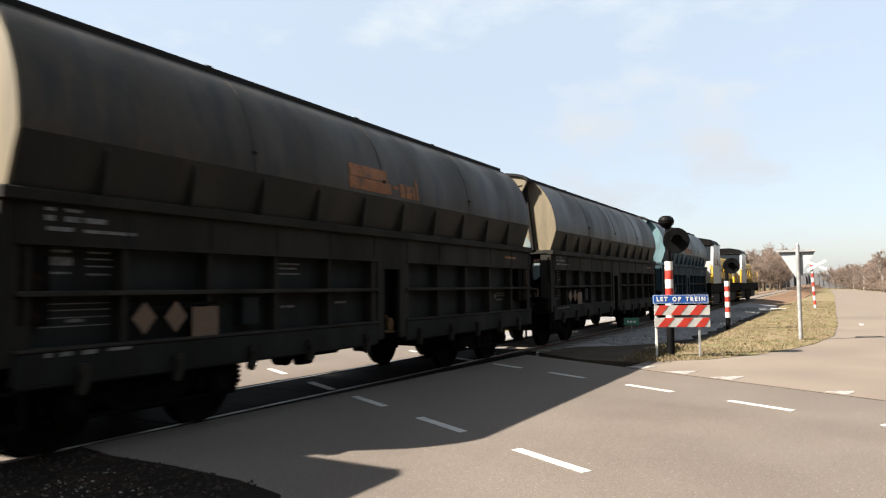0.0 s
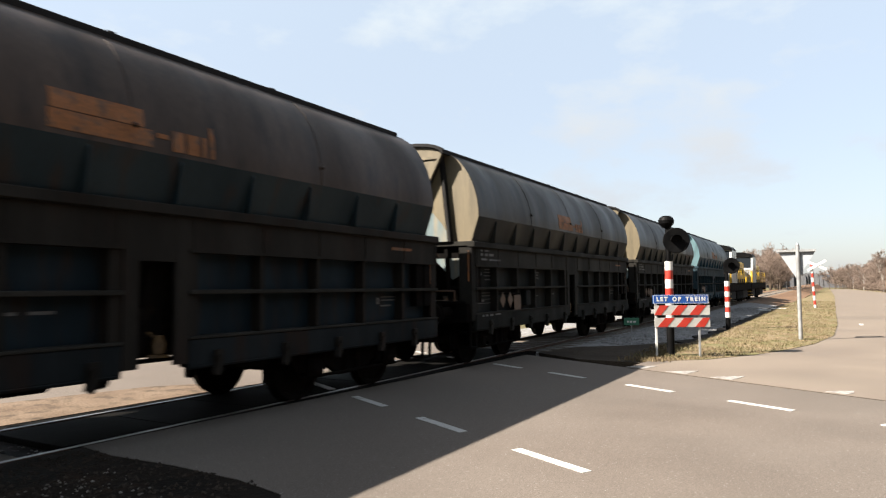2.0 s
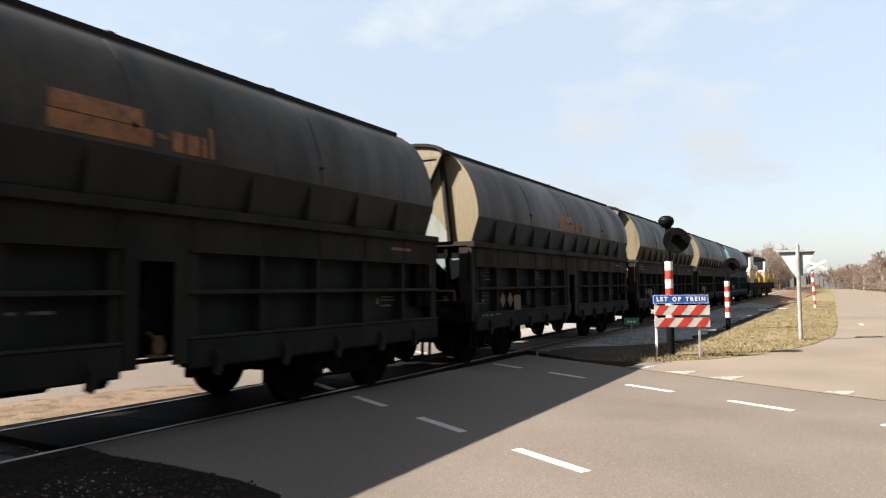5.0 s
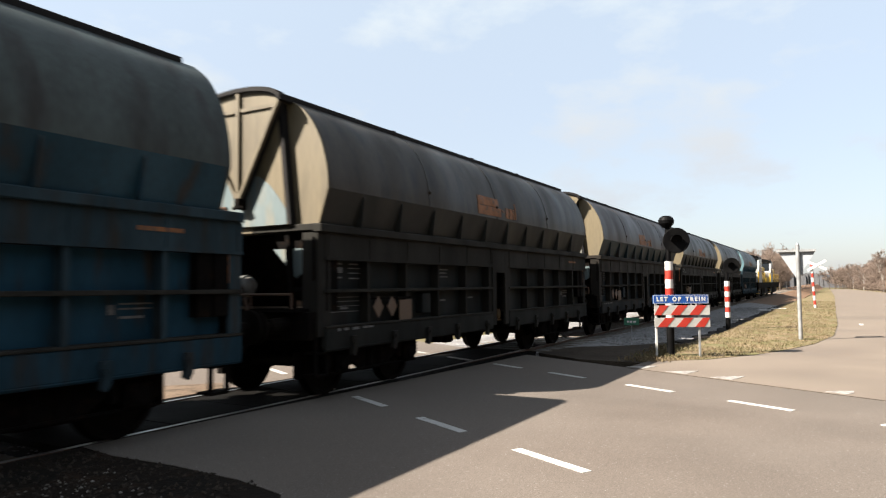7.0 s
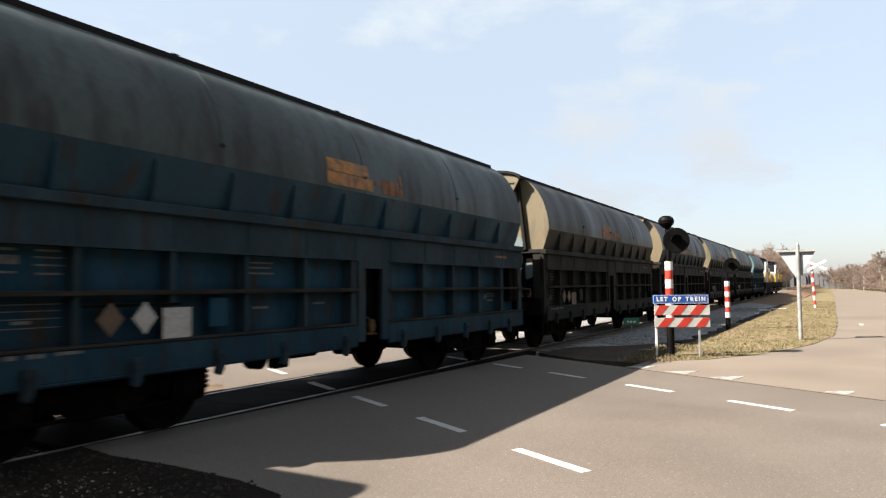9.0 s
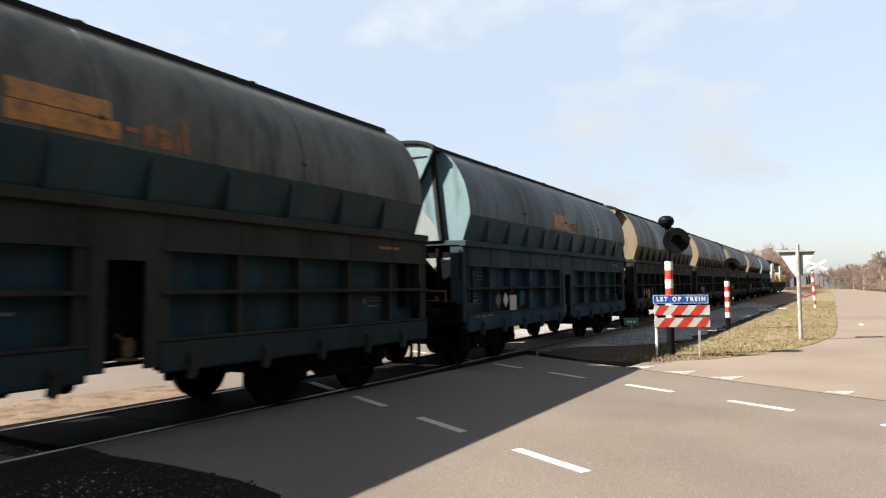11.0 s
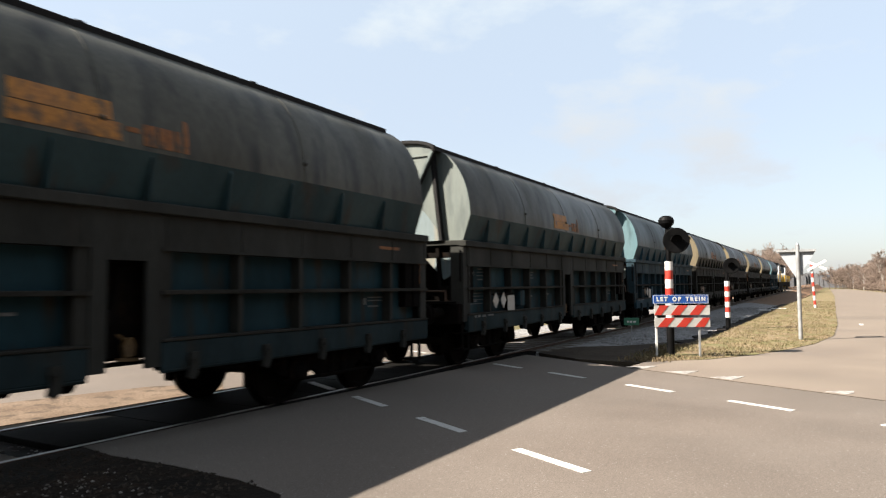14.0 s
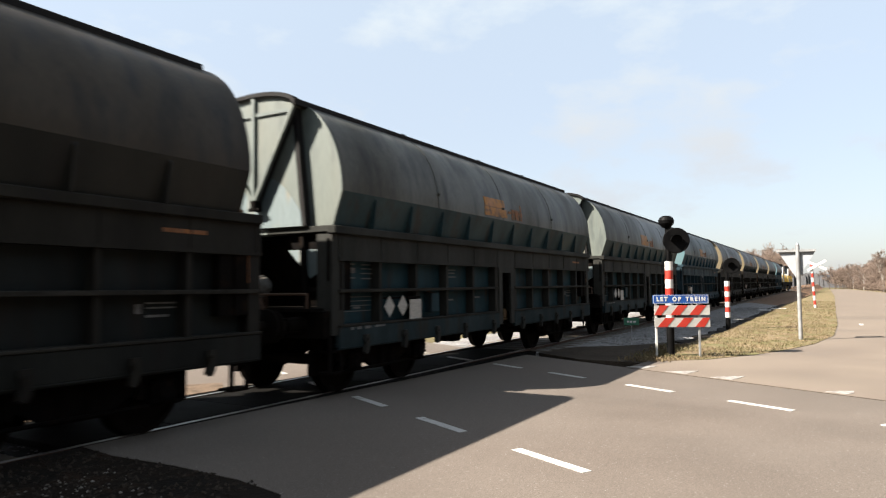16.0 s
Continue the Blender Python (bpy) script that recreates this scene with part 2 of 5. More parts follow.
def bar(bm, p0, p1, w, d, up=(0, 0, 1)):
    """A flat bar from p0 to p1, w wide and d deep along up."""
    p0, p1 = Vector(p0), Vector(p1)
    t = (p1 - p0).normalized()
    u = Vector(up)
    s = t.cross(u).normalized() * w / 2
    u = u.normalized() * d / 2
    a = [bm.verts.new(p + i * s + j * u) for p in (p0, p1) for i, j in ((-1, -1), (1, -1), (1, 1), (-1, 1))]
    for q in ((0, 1, 2, 3), (7, 6, 5, 4), (0, 4, 5, 1), (1, 5, 6, 2), (2, 6, 7, 3), (3, 7, 4, 0)):
        bm.faces.new([a[i] for i in q])
    return bm


def prism(bm, outline, y0, y1, axis="y"):
    """An outline of (x, z) drawn out along y, or of (y, z) along x, or of (x, y) along z."""
    def at(a, b, c):
        return (a, c, b) if axis == "y" else (c, a, b) if axis == "x" else (a, b, c)
    r = [[bm.verts.new(at(a, b, c)) for a, b in outline] for c in (y0, y1)]
    n = len(outline)
    for i in range(n):
        bm.faces.new((r[0][i], r[0][(i + 1) % n], r[1][(i + 1) % n], r[1][i]))
    bm.faces.new(r[0][::-1])
    bm.faces.new(r[1])
    return bm


def lathe(bm, outline, centre, axis="z", n=20):
    """An outline of (radius, height) turned about an axis through centre."""
    rings = []
    for r, h in outline:
        ring = []
        for i in range(n):
            a = 2 * math.pi * i / n
            c, s = r * math.cos(a), r * math.sin(a)
            ring.append(bm.verts.new(Vector(centre) + Vector({"z": (c, s, h), "y": (c, h, s), "x": (h, c, s)}[axis])))
        rings.append(ring)
    for a, b in zip(rings, rings[1:]):
        for i in range(n):
            bm.faces.new((a[i], a[(i + 1) % n], b[(i + 1) % n], b[i]))
    bm.faces.new(rings[0][::-1])
    bm.faces.new(rings[-1])
    return bm


def sweep(bm, outline, ys):
    """An outline of (x, z) carried along the bend of the track."""
    rows = [[bm.verts.new((x + bend(y), y, z + (rise(y) if x < -4 else 0.0))) for x, z in outline] for y in ys]
    n = len(outline)
    for a, b in zip(rows, rows[1:]):
        for i in range(n):
            bm.faces.new((a[i], a[(i + 1) % n], b[(i + 1) % n], b[i]))
    bm.faces.new(rows[0][::-1])
    bm.faces.new(rows[-1])
    return bm


def sheet(name, outline, z, thick, material, kind="structure", label="", category=""):
    """A flat slab with an outline of (x, y), its top at z."""
    bm = bmesh.new()
    top = [bm.verts.new((x, y, z)) for x, y in outline]
    low = [bm.verts.new((x, y, z - thick)) for x, y in outline]
    es = [bm.edges.new((top[i], top[(i + 1) % len(top)])) for i in range(len(top))]
    bmesh.ops.triangle_fill(bm, use_beauty=True, use_dissolve=False, edges=es)
    for i in range(len(top)):
        bm.faces.new((top[i], top[(i + 1) % len(top)], low[(i + 1) % len(top)], low[i]))
    return tagged(part(name, bm, material), label, category, "", kind)


def thing(name, x, y, z, label, category, group="", turn=0):
    e = new(name)
    e.empty_display_size = 0.2
    e.matrix_basis = pose(x, y, z, 0, 0, turn)
    return tagged(e, label, category, group)


# ---- ground, roads and track ----
TRACK = -7.332


def bend(y):
    """How far the track has swung to the left at y."""
    return -0.02324 * y


def rise(y):
    """How far the track has climbed at y, on its slight grade past the crossing."""
    return 0.0053 * max(0.0, y - 10)


U, N = Vector((-0.883, 0.470, 0)), Vector((0.470, 0.883, 0))


def on_road(n, s):
    return (N.x * n + U.x * s, N.y * n + U.y * s)


bm = bmesh.new()
bmesh.ops.create_circle(bm, cap_ends=True, segments=64, radius=2500, matrix=Matrix.Translation((0, 0, -0.16)))
tagged(part("ground", bm, M["field"]), "flat dry grassland reaching the horizon", "ground", "", "structure")

VERGE_EDGE = [(-3.66, 14.3), (-3.2, 14.7), (-2.66, 15.2), (-1.86, 16.8), (-1.3, 18.6), (-0.89, 20.4), (-0.5, 24), (-0.5, 31), (-0.85, 48), (-2.0, 110), (-4.3, 200), (-7.0, 300)]
road = sheet("road", [(6.5, -60), (6.5, 100), (5.6, 160), (2.4, 230), (-1.2, 300)] + VERGE_EDGE[::-1] + [on_road(9.78, 9.45), on_road(9.78, 12.52), (-6.6, 4.05), (-6.0, 3.97), (-5.2, 4.02), (-4.33, 3.98), (-3.75, 3.86), (-3.4, 3.5), (-3.25, 2.6), (-3.3, -60)],
             0.0, 0.3, M["asphalt"], label="worn brownish grey asphalt road junction at the level crossing", category="road")
sheet("road_beyond", [(-8.40, 0.5), (-8.40, 15.45), on_road(9.78, 60), (-50, 8), (-14, 0.5)], 0.0, 0.3, M["asphalt"], label="sunlit pale asphalt road beyond the railway track", category="road")
bm = bmesh.new()
for i in range(9):
    y = 3.95 + i * 1.3
    c = TRACK + bend(y + 0.64)
    box(bm, c - 0.66, c + 0.66, y, y + 1.285, -0.2, -0.006, 0.008)
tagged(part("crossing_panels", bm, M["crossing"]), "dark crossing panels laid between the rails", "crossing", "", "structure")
bm = bmesh.new()
for i in range(9):
    y = 3.95 + i * 1.275
    c = TRACK + bend(y + 0.64)
    for x0, x1 in ((c + 0.80, -6.604), (-8.396, c - 0.80)):
        box(bm, x0, x1, y, y + 1.275, -0.2, -0.004)
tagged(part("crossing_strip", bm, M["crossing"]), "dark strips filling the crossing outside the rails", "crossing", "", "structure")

sheet("sand_strip", [(-8.40, -60), (-8.40, 7.4), (-9.0, 7.9), (-9.7, 7.0), (-10.1, 5.0), (-10.6, 1.0), (-11.4, -60)], 0.006, 0.2, M["sand"], label="tan sand and gravel along the far side of the track", category="ground")

# joint between the two lanes of asphalt at the mouth of the side road
bm = bmesh.new()
a, b = on_road(9.74, 9.4), on_road(9.74, -6)
bar(bm, (*a, 0.002), (*b, 0.002), 0.025, 0.006)
part("road_joint", bm, M["earth"], road)
sheet("side_road_patch", [on_road(9.80, 9.2), on_road(9.80, -5), (6.4, 99), (5.5, 160), (2.3, 230), (-1.3, 300), (-6.9, 300), (-4.2, 200), (-1.95, 110), (-0.84, 48), (-0.46, 31), (-0.46, 24), (-0.85, 20.4), (-1.26, 18.6), (-1.82, 16.8), (-2.62, 15.2), (-3.16, 14.7)],
      0.004, 0.02, M["asphalt_old"], label="paler asphalt of the side road along the railway", category="road")

DASHES = [(4.0, s, 0.97) for s in (0.5, 2.4, 4.33, 6.23, 8.13, 9.95, 12.22, 14.1)] + [(8.07, s, 0.90) for s in (1.2, 3.12, 5.05, 6.89, 8.76, 10.5, 12.26, 14.1)]
for n, s, length in DASHES:
    bm = bmesh.new()
    w = 0.055
    pts = [on_road(n - w, s), on_road(n + w, s), on_road(n + w, s + length), on_road(n - w, s + length)]
    vs = [bm.verts.new((x, y, 0.005)) for x, y in pts] + [bm.verts.new((x, y, -0.01)) for x, y in pts]
    for q in ((0, 1, 2, 3), (0, 4, 5, 1), (1, 5, 6, 2), (2, 6, 7, 3), (3, 7, 4, 0)):
        bm.faces.new([vs[i] for i in q])
    part("lane_dash", bm, M["marking"], road)
for s in (9.3, 8.35, 7.42, 5.52):
    bm = bmesh.new()
    k = 0.7 if s < 6 else 1.0
    prism(bm, [on_road(9.84, s - 0.22 * k), on_road(9.87, s + 0.02), on_road(9.83, s + 0.2 * k), on_road(9.83 + 0.35 * k, s + 0.08), on_road(9.83 + 0.6 * k, s - 0.05), on_road(9.83 + 0.31 * k, s - 0.15)], -0.01, 0.009, "z")
    part("give_way_triangle", bm, M["marking_worn"], road)
bm = bmesh.new()
box(bm, 0.22, 0.36, 30.6, 31.8, -0.01, 0.009)
part("lane_dash", bm, M["marking"], road)

sheet("soil_patch", [(-6.55, 15.42), (-5.2, 14.4), (-3.7, 14.25), (-3.85, 15.6), (-3.86, 19.2), (-4.5, 19.6), (-5.3, 18.2), (-6.2, 17.4), (-6.55, 16.6)], -0.03, 0.2, M["earth"], label="bare dark earth round the crossing signal", category="ground")
for x, y, w, d in ((-4.75, 47.5, 0.7, 0.8), (-4.2, 50.5, 0.9, 1.0)):
    slab = tagged(part("concrete_slab", boxed(x - w / 2, x + w / 2, y - d / 2, y + d / 2, -0.16, 0.03, 0.02), M["board_grey"]), "pale flat concrete slab lying beside the ballast", "slab", "slabs beside the track")

# track bed, sleepers, rails
BED = [(-10.6, -0.16), (-9.4, -0.07), (-5.6, -0.075), (-3.0, -0.11)]
for y0, y1, nm in ((-60, 3.95, "near"), (15.4, 60, "far")):
    bm = bmesh.new()
    sweep(bm, BED + [(-3.0, -0.4), (-10.6, -0.4)], [y0, (y0 + y1) / 2, y1] if y0 < 0 else [y0, 25, 40, y1])
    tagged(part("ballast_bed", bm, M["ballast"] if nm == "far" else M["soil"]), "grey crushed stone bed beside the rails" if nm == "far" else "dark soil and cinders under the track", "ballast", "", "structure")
bm = bmesh.new()
sweep(bm, BED + [(-3.0, -0.4), (-10.6, -0.4)], [60, 72, 150, 420])
tagged(part("ballast_bed", bm, M["track_rust"]), "rust-brown ballast of the distant track", "ballast", "", "structure")
RAIL_YS = [-60, 0, 10, 40, 150, 420]
for side in (-1, 1):
    track = tagged(new("rail"), "worn steel rail with a bright running surface", "rail", "rails of the track", "structure")
    xc = TRACK + side * 0.7525
    bm = bmesh.new()
    sweep(bm, [(xc - 0.033, -0.006), (xc - 0.036, -0.04), (xc - 0.01, -0.05), (xc - 0.01, -0.14), (xc - 0.07, -0.165), (xc + 0.07, -0.165), (xc + 0.01, -0.14), (xc + 0.01, -0.05), (xc + 0.036, -0.04), (xc + 0.033, -0.006)], RAIL_YS)
    part("rail_web", bm, M["rail_side"], track)
    part("running_surface", sweep(bmesh.new(), [(xc - 0.03, -0.005), (xc + 0.03, -0.005), (xc + 0.03, 0.0), (xc - 0.03, 0.0)], RAIL_YS), M["rail_top"], track)
track = tagged(new("sleepers"), "weathered sleepers half sunk in the ballast", "sleeper", "", "structure")
sl = boxed(-1.3, 1.3, -0.13, 0.13, -0.1, 0.06, 0.012)
first = part("sleeper", sl, M["sleeper"], track)
first.location = (TRACK + bend(15.9), 15.9, -0.12 + rise(15.9))
for i in range(1, 250):
    y = 15.9 + 0.6 * i
    put("sleeper", first.data, track, "", (TRACK + bend(y), y, -0.12 + rise(y)))
for i in range(22):
    y = 3.5 - 0.6 * i
    put("sleeper", first.data, track, "", (TRACK + bend(y), y, -0.12))

# dry grass verge between ballast and side road
INNER = []
for i in range(62):
    y = 19.0 + i * 0.75
    base = -3.82 + 0.1 * min(1, (y - 19) / 5) if y < 25 else -3.72 - (y - 25) * 0.0235
    INNER.append((base + 0.16 * noise.noise(Vector((0, y * 1.1, 0))) + 0.10 * noise.noise(Vector((3, y * 2.9, 0))), y))
vo = [(x - 0.01, y) for x, y in VERGE_EDGE] + [(-7.2, 300), (-5.6, 180), (-4.7, 67)] + INNER[::-1] + [(-3.9, 15.6)]
sheet("verge", vo, 0.008, 0.3, M["dry_grass"], label="strip of dry yellow grass beside the ballast", category="verge")
sheet("verge_far", [(6.5, -60), (60, -60), (60, 400), (-1.2, 400), (-1.2, 300), (2.4, 230), (5.6, 160), (6.5, 100)], -0.02, 0.2, M["dry_grass"], label="dry grass along the far side of the road", category="verge")
rnd = random.Random(4)
# soil strip along the grass, near-black to carry the edge of the train's shade
strip = [(x + 0.03, y) for x, y in INNER] + [(x - 0.46 - 0.34 * noise.noise(Vector((7, y * 1.3, 0))), y) for x, y in INNER[::-1]]
sheet("soil_edge", strip, -0.028, 0.2, M["soil"], label="ragged soil edge along the grass, train shade in its dark colour", category="ground")


def inside(x, y, poly):
    hit = False
    for (x0, y0), (x1, y1) in zip(poly, poly[1:] + poly[:1]):
        if (y0 > y) != (y1 > y) and x < (x1 - x0) * (y - y0) / (y1 - y0) + x0:
            hit = not hit
    return hit


def tufts(name, count, pick, h0, h1, z, material, label):
    vs, fs = [], []
    for _ in range(count):
        x, y = pick()
        for _ in range(3):
            a, h, w = rnd.uniform(0, 6.28), rnd.uniform(h0, h1), rnd.uniform(0.004, 0.012)
            lean = rnd.uniform(0.2, 1.0) * h
            dx, dy = math.cos(a), math.sin(a)
            px, py = x + rnd.uniform(-0.05, 0.05), y + rnd.uniform(-0.05, 0.05)
            k = len(vs)
            vs += [(px - dy * w, py + dx * w, z - 0.02), (px + dy * w, py - dx * w, z - 0.02), (px + dx * lean * 0.4 + dy * w * 0.7, py + dy * lean * 0.4 - dx * w * 0.7, z + h * 0.7), (px + dx * lean, py + dy * lean, z + h)]
            fs += [(k, k + 1, k + 2), (k, k + 2, k + 3)]
    me = bpy.data.meshes.new(name)
    me.from_pydata(vs, [], fs)
    me.materials.append(material)
    return tagged(new(name, me), label, "grass", "", "stuff")


def pick_verge():
    while True:
        y = 14 + 60 * rnd.random() ** 1.8
        x = rnd.uniform(-4.6, -0.4)
        if inside(x, y, vo) and noise.noise(Vector((x * 0.8, y * 0.8, 3))) > -0.35:
            return x, y


def pick_edge():
    y = 14.3 + 4.2 * rnd.random() ** 1.4
    return rnd.gauss(-3.9 if y > 15.6 else -3.7, 0.22), y


tufts("grass", 9000, pick_verge, 0.012, 0.05, 0.012, M["dry_grass"], "short dry yellow grass blades on the verge")
tufts("grass", 380, pick_edge, 0.03, 0.10, 0.0, M["dry_grass"], "taller dry grass round the foot of the signal post")


def stones(name, count, pick, r0, r1, material, label):
    vs, fs = [], []
    for _ in range(count):
        x, y, z = pick()
        r = rnd.uniform(r0, r1)
        k = len(vs)
        for d in ((1, 0, 0), (-1, 0, 0), (0, 1, 0), (0, -1, 0), (0, 0, 1), (0, 0, -1)):
            vs.append((x + d[0] * r * rnd.uniform(0.6, 1.3) + rnd.uniform(-r, r) * 0.35, y + d[1] * r * rnd.uniform(0.6, 1.3) + rnd.uniform(-r, r) * 0.35, z + d[2] * r * rnd.uniform(0.4, 0.9)))
        fs += [tuple(k + i for i in q) for q in ((0, 2, 4), (2, 1, 4), (1, 3, 4), (3, 0, 4), (2, 0, 5), (1, 2, 5), (3, 1, 5), (0, 3, 5))]
    me = bpy.data.meshes.new(name)
    me.from_pydata(vs, [], fs)
    me.materials.append(material)
    return tagged(new(name, me), label, "gravel", "", "stuff")


def pick_soil():
    x = rnd.uniform(-6.5, -3.3)
    y = rnd.uniform(0.2, 4.0 if x < -4 else 3.4)
    return x, y, -0.002


def pick_pebble():
    x = rnd.uniform(-5.6, -3.2)
    y = 3.0 - 2.6 * rnd.random() ** 0.6 + 0.35 * (-3.2 - x)
    return x, y, 0.002


def pick_ballast():
    y = 18.6 + 33 * rnd.random() ** 1.5
    x = rnd.uniform(-6.5, -3.95)
    slope = min(1.0, max(0.0, (-3.0 + bend(y) - x) / 2.6))
    return x, y, -0.12 + slope * (0.035 + rise(y))


def pick_between():
    y = rnd.uniform(0.5, 3.9) if rnd.random() < 0.5 else rnd.uniform(15.5, 40)
    return TRACK + bend(y) + rnd.uniform(-1.6, 1.5), y, -0.085 + rise(y)


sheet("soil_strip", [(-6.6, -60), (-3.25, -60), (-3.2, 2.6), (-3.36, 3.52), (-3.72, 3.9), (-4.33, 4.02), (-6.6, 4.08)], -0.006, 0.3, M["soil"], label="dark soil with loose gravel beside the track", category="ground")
stones("gravel", 3000, pick_soil, 0.008, 0.026, M["stone"], "loose small stones on the dark soil")
stones("pebbles", 1100, pick_pebble, 0.006, 0.019, M["pebble"], "pale pebbles scattered on the dark soil")
stones("ballast_stones", 7000, pick_ballast, 0.02, 0.045, M["ballast"], "loose grey ballast stones")
stones("ballast_stones", 2500, pick_between, 0.02, 0.045, M["ballast"], "loose ballast stones between the sleepers")


# ---- hopper wagons ----
LEN, BODY, SIDE = 12.96, 11.15, 11.64
HALF = 1.344
RIBS = [0.17, 1.15, 2.21, 3.26, 4.31, 5.36]
PROFILE = [(1.28, 2.44), (1.445, 2.93), (1.435, 3.12), (1.395, 3.35), (1.315, 3.60), (1.19, 3.84), (1.02, 4.05), (0.80, 4.21)]


def rounded(pts, n=3):
    """The same curve with more points on its upper, curved part."""
    out = [pts[0]]
    for i in range(1, len(pts) - 1):
        a, b, c, d = pts[max(i - 1, 1)], pts[i], pts[i + 1], pts[min(i + 2, len(pts) - 1)]
        for j in range(n):
            t = j / n
            out.append(tuple(0.5 * (2 * q1 + (q2 - q0) * t + (2 * q0 - 5 * q1 + 4 * q2 - q3) * t * t + (3 * q1 - q0 - 3 * q2 + q3) * t ** 3) for q0, q1, q2, q3 in zip(a, b, c, d)))
    return out + [pts[-1]]


PROFILE = rounded(PROFILE)


def hood_x(z):
    for (x0, z0), (x1, z1) in zip(PROFILE, PROFILE[1:]):
        if z0 <= z <= z1:
            return x0 + (x1 - x0) * (z - z0) / (z1 - z0)
    return 1.3


def roof_arc(n=10):
    """The cambered roof from one gutter over the ridge to the other."""
    return [(0.80 * math.cos(math.pi * i / n), 4.205 + 0.20 * math.sin(math.pi * i / n)) for i in range(n + 1)]


MESH = {}


def shared(key, build, material):
    """One mesh for all alike pieces of one paint."""
    k = (key, material.name)
    if k not in MESH:
        bm = build()
        bmesh.ops.recalc_face_normals(bm, faces=bm.faces)
        MESH[k] = bpy.data.meshes.new(key)
        bm.to_mesh(MESH[k])
        bm.free()
        MESH[k].materials.append(material)
    return MESH[k]


def b_hood(skirt):
    """Both flanks of the hood: the sloped foot, or the curved upper shell."""
    bm = bmesh.new()
    prof = PROFILE[:2] if skirt else PROFILE[1:]
    ys = [0.05, 0.08, 3.7, 7.2, BODY + 0.06, BODY + 0.09]
    for s in (-1, 1):
        rows = [[bm.verts.new((s * x, y, z)) for x, z in prof] for y in ys]
        inner = [[bm.verts.new((s * (x - 0.03), y, z)) for x, z in prof] for y in (ys[0], ys[-1])]
        for a, b in zip(rows, rows[1:]):
            for i in range(len(prof) - 1):
                bm.faces.new((a[i], a[i + 1], b[i + 1], b[i]))
        for a, b in ((rows[0], inner[0]), (rows[-1], inner[1])):
            for i in range(len(prof) - 1):
                bm.faces.new((a[i], a[i + 1], b[i + 1], b[i]))
    return bm


def b_seam(s):
    """A raised welded seam over one flank of the hood."""
    bm = bmesh.new()
    for (x0, z0), (x1, z1) in zip(PROFILE[1:], PROFILE[2:]):
        bar(bm, (s * (x0 + 0.002), 0, z0), (s * (x1 + 0.002), 0, z1), 0.03, 0.008, (s * (z1 - z0), 0, x0 - x1))
    return bm


def b_lug(s):
    return lathe(bmesh.new(), [(0.03, 0.0), (0.03, s * 0.04), (0.012, s * 0.06)], (s * 1.41, 0, 3.17), "x", 8)


def b_fin():
    bm = bmesh.new()
    return prism(bm, [(1.285, 2.445), (1.40, 2.445), (1.448, 2.86), (1.43, 2.9)], -0.012, 0.012)


def b_roof():
    bm = bmesh.new()
    arc = roof_arc()
    return prism(bm, arc + [(x * 0.96, z - 0.05) for x, z in arc[::-1]], -0.22, BODY - 0.08)


def b_gutter(s):
    bm = bmesh.new()
    box(bm, s * 0.80 - 0.03, s * 0.80 + 0.03, -0.26, BODY - 0.09, 4.17, 4.265, 0.008)
    for y in (2.6, 5.6, 8.0):
        box(bm, s * 0.80 - 0.02, s * 0.80 + 0.02, y - 0.05, y + 0.05, 4.255, 4.285, 0.006)
    return bm


def b_end_wall():
    bm = bmesh.new()
    arc = roof_arc()
    out = PROFILE + arc[1:-1] + [(-x, z) for x, z in PROFILE[::-1]]
    return prism(bm, out, 0.02, 0.06)


def b_front_wall():
    """The plain closed front of the hood and the cap between it and the roof."""
    bm = prism(bmesh.new(), PROFILE + [(-x, z) for x, z in PROFILE[::-1]], 0.108, 0.15)
    return box(bm, -0.80, 0.80, 0.15, 0.30, 4.165, 4.205)


V_BOX = [(0.79, 4.22), (0.05, 2.84), (-0.05, 2.84), (-0.79, 4.22)]


def b_end_box():
    """The closed wedge-shaped box that stands out from the end wall."""
    arc = [(x * 0.985, z - 0.01) for x, z in roof_arc()]
    return prism(bmesh.new(), arc[::-1] + [(x * 0.97, z) for x, z in V_BOX[1:3]][::1], -0.19, -0.09)


def b_end_face():
    arc = roof_arc()
    return prism(bmesh.new(), arc[::-1] + V_BOX[1:3], -0.205, -0.188)


def b_end_frame():
    """Centre post, cross beam and edge bars of the wedge."""
    bm = bmesh.new()
    box(bm, -0.035, 0.035, -0.25, -0.203, 2.84, 4.42, 0.006)
    box(bm, -0.74, -0.05, -0.235, -0.203, 4.09, 4.14)
    box(bm, 0.05, 0.74, -0.235, -0.203, 4.09, 4.14)
    return bm


def b_rim():
    bm = bmesh.new()
    arc = roof_arc()
    for (x0, z0), (x1, z1) in zip(arc, arc[1:]):
        bar(bm, (x0, -0.20, z0 + 0.005), (x1, -0.20, z1 + 0.005), 0.06, 0.13, (0, 1, 0))
    return bm


def b_brace(s):
    bm = bmesh.new()
    return bar(bm, (s * 0.76, -0.225, 4.17), (s * 0.035, -0.225, 2.86), 0.05, 0.045, (0, 1, 0))


def b_end_post(s):
    """The dark joint between the fixed end and the flap of the hood."""
    bm = bmesh.new()
    return bar(bm, (s * 0.66, -0.04, 4.17), (s * 0.85, -0.04, 2.45), 0.075, 0.12, (0, 1, 0))


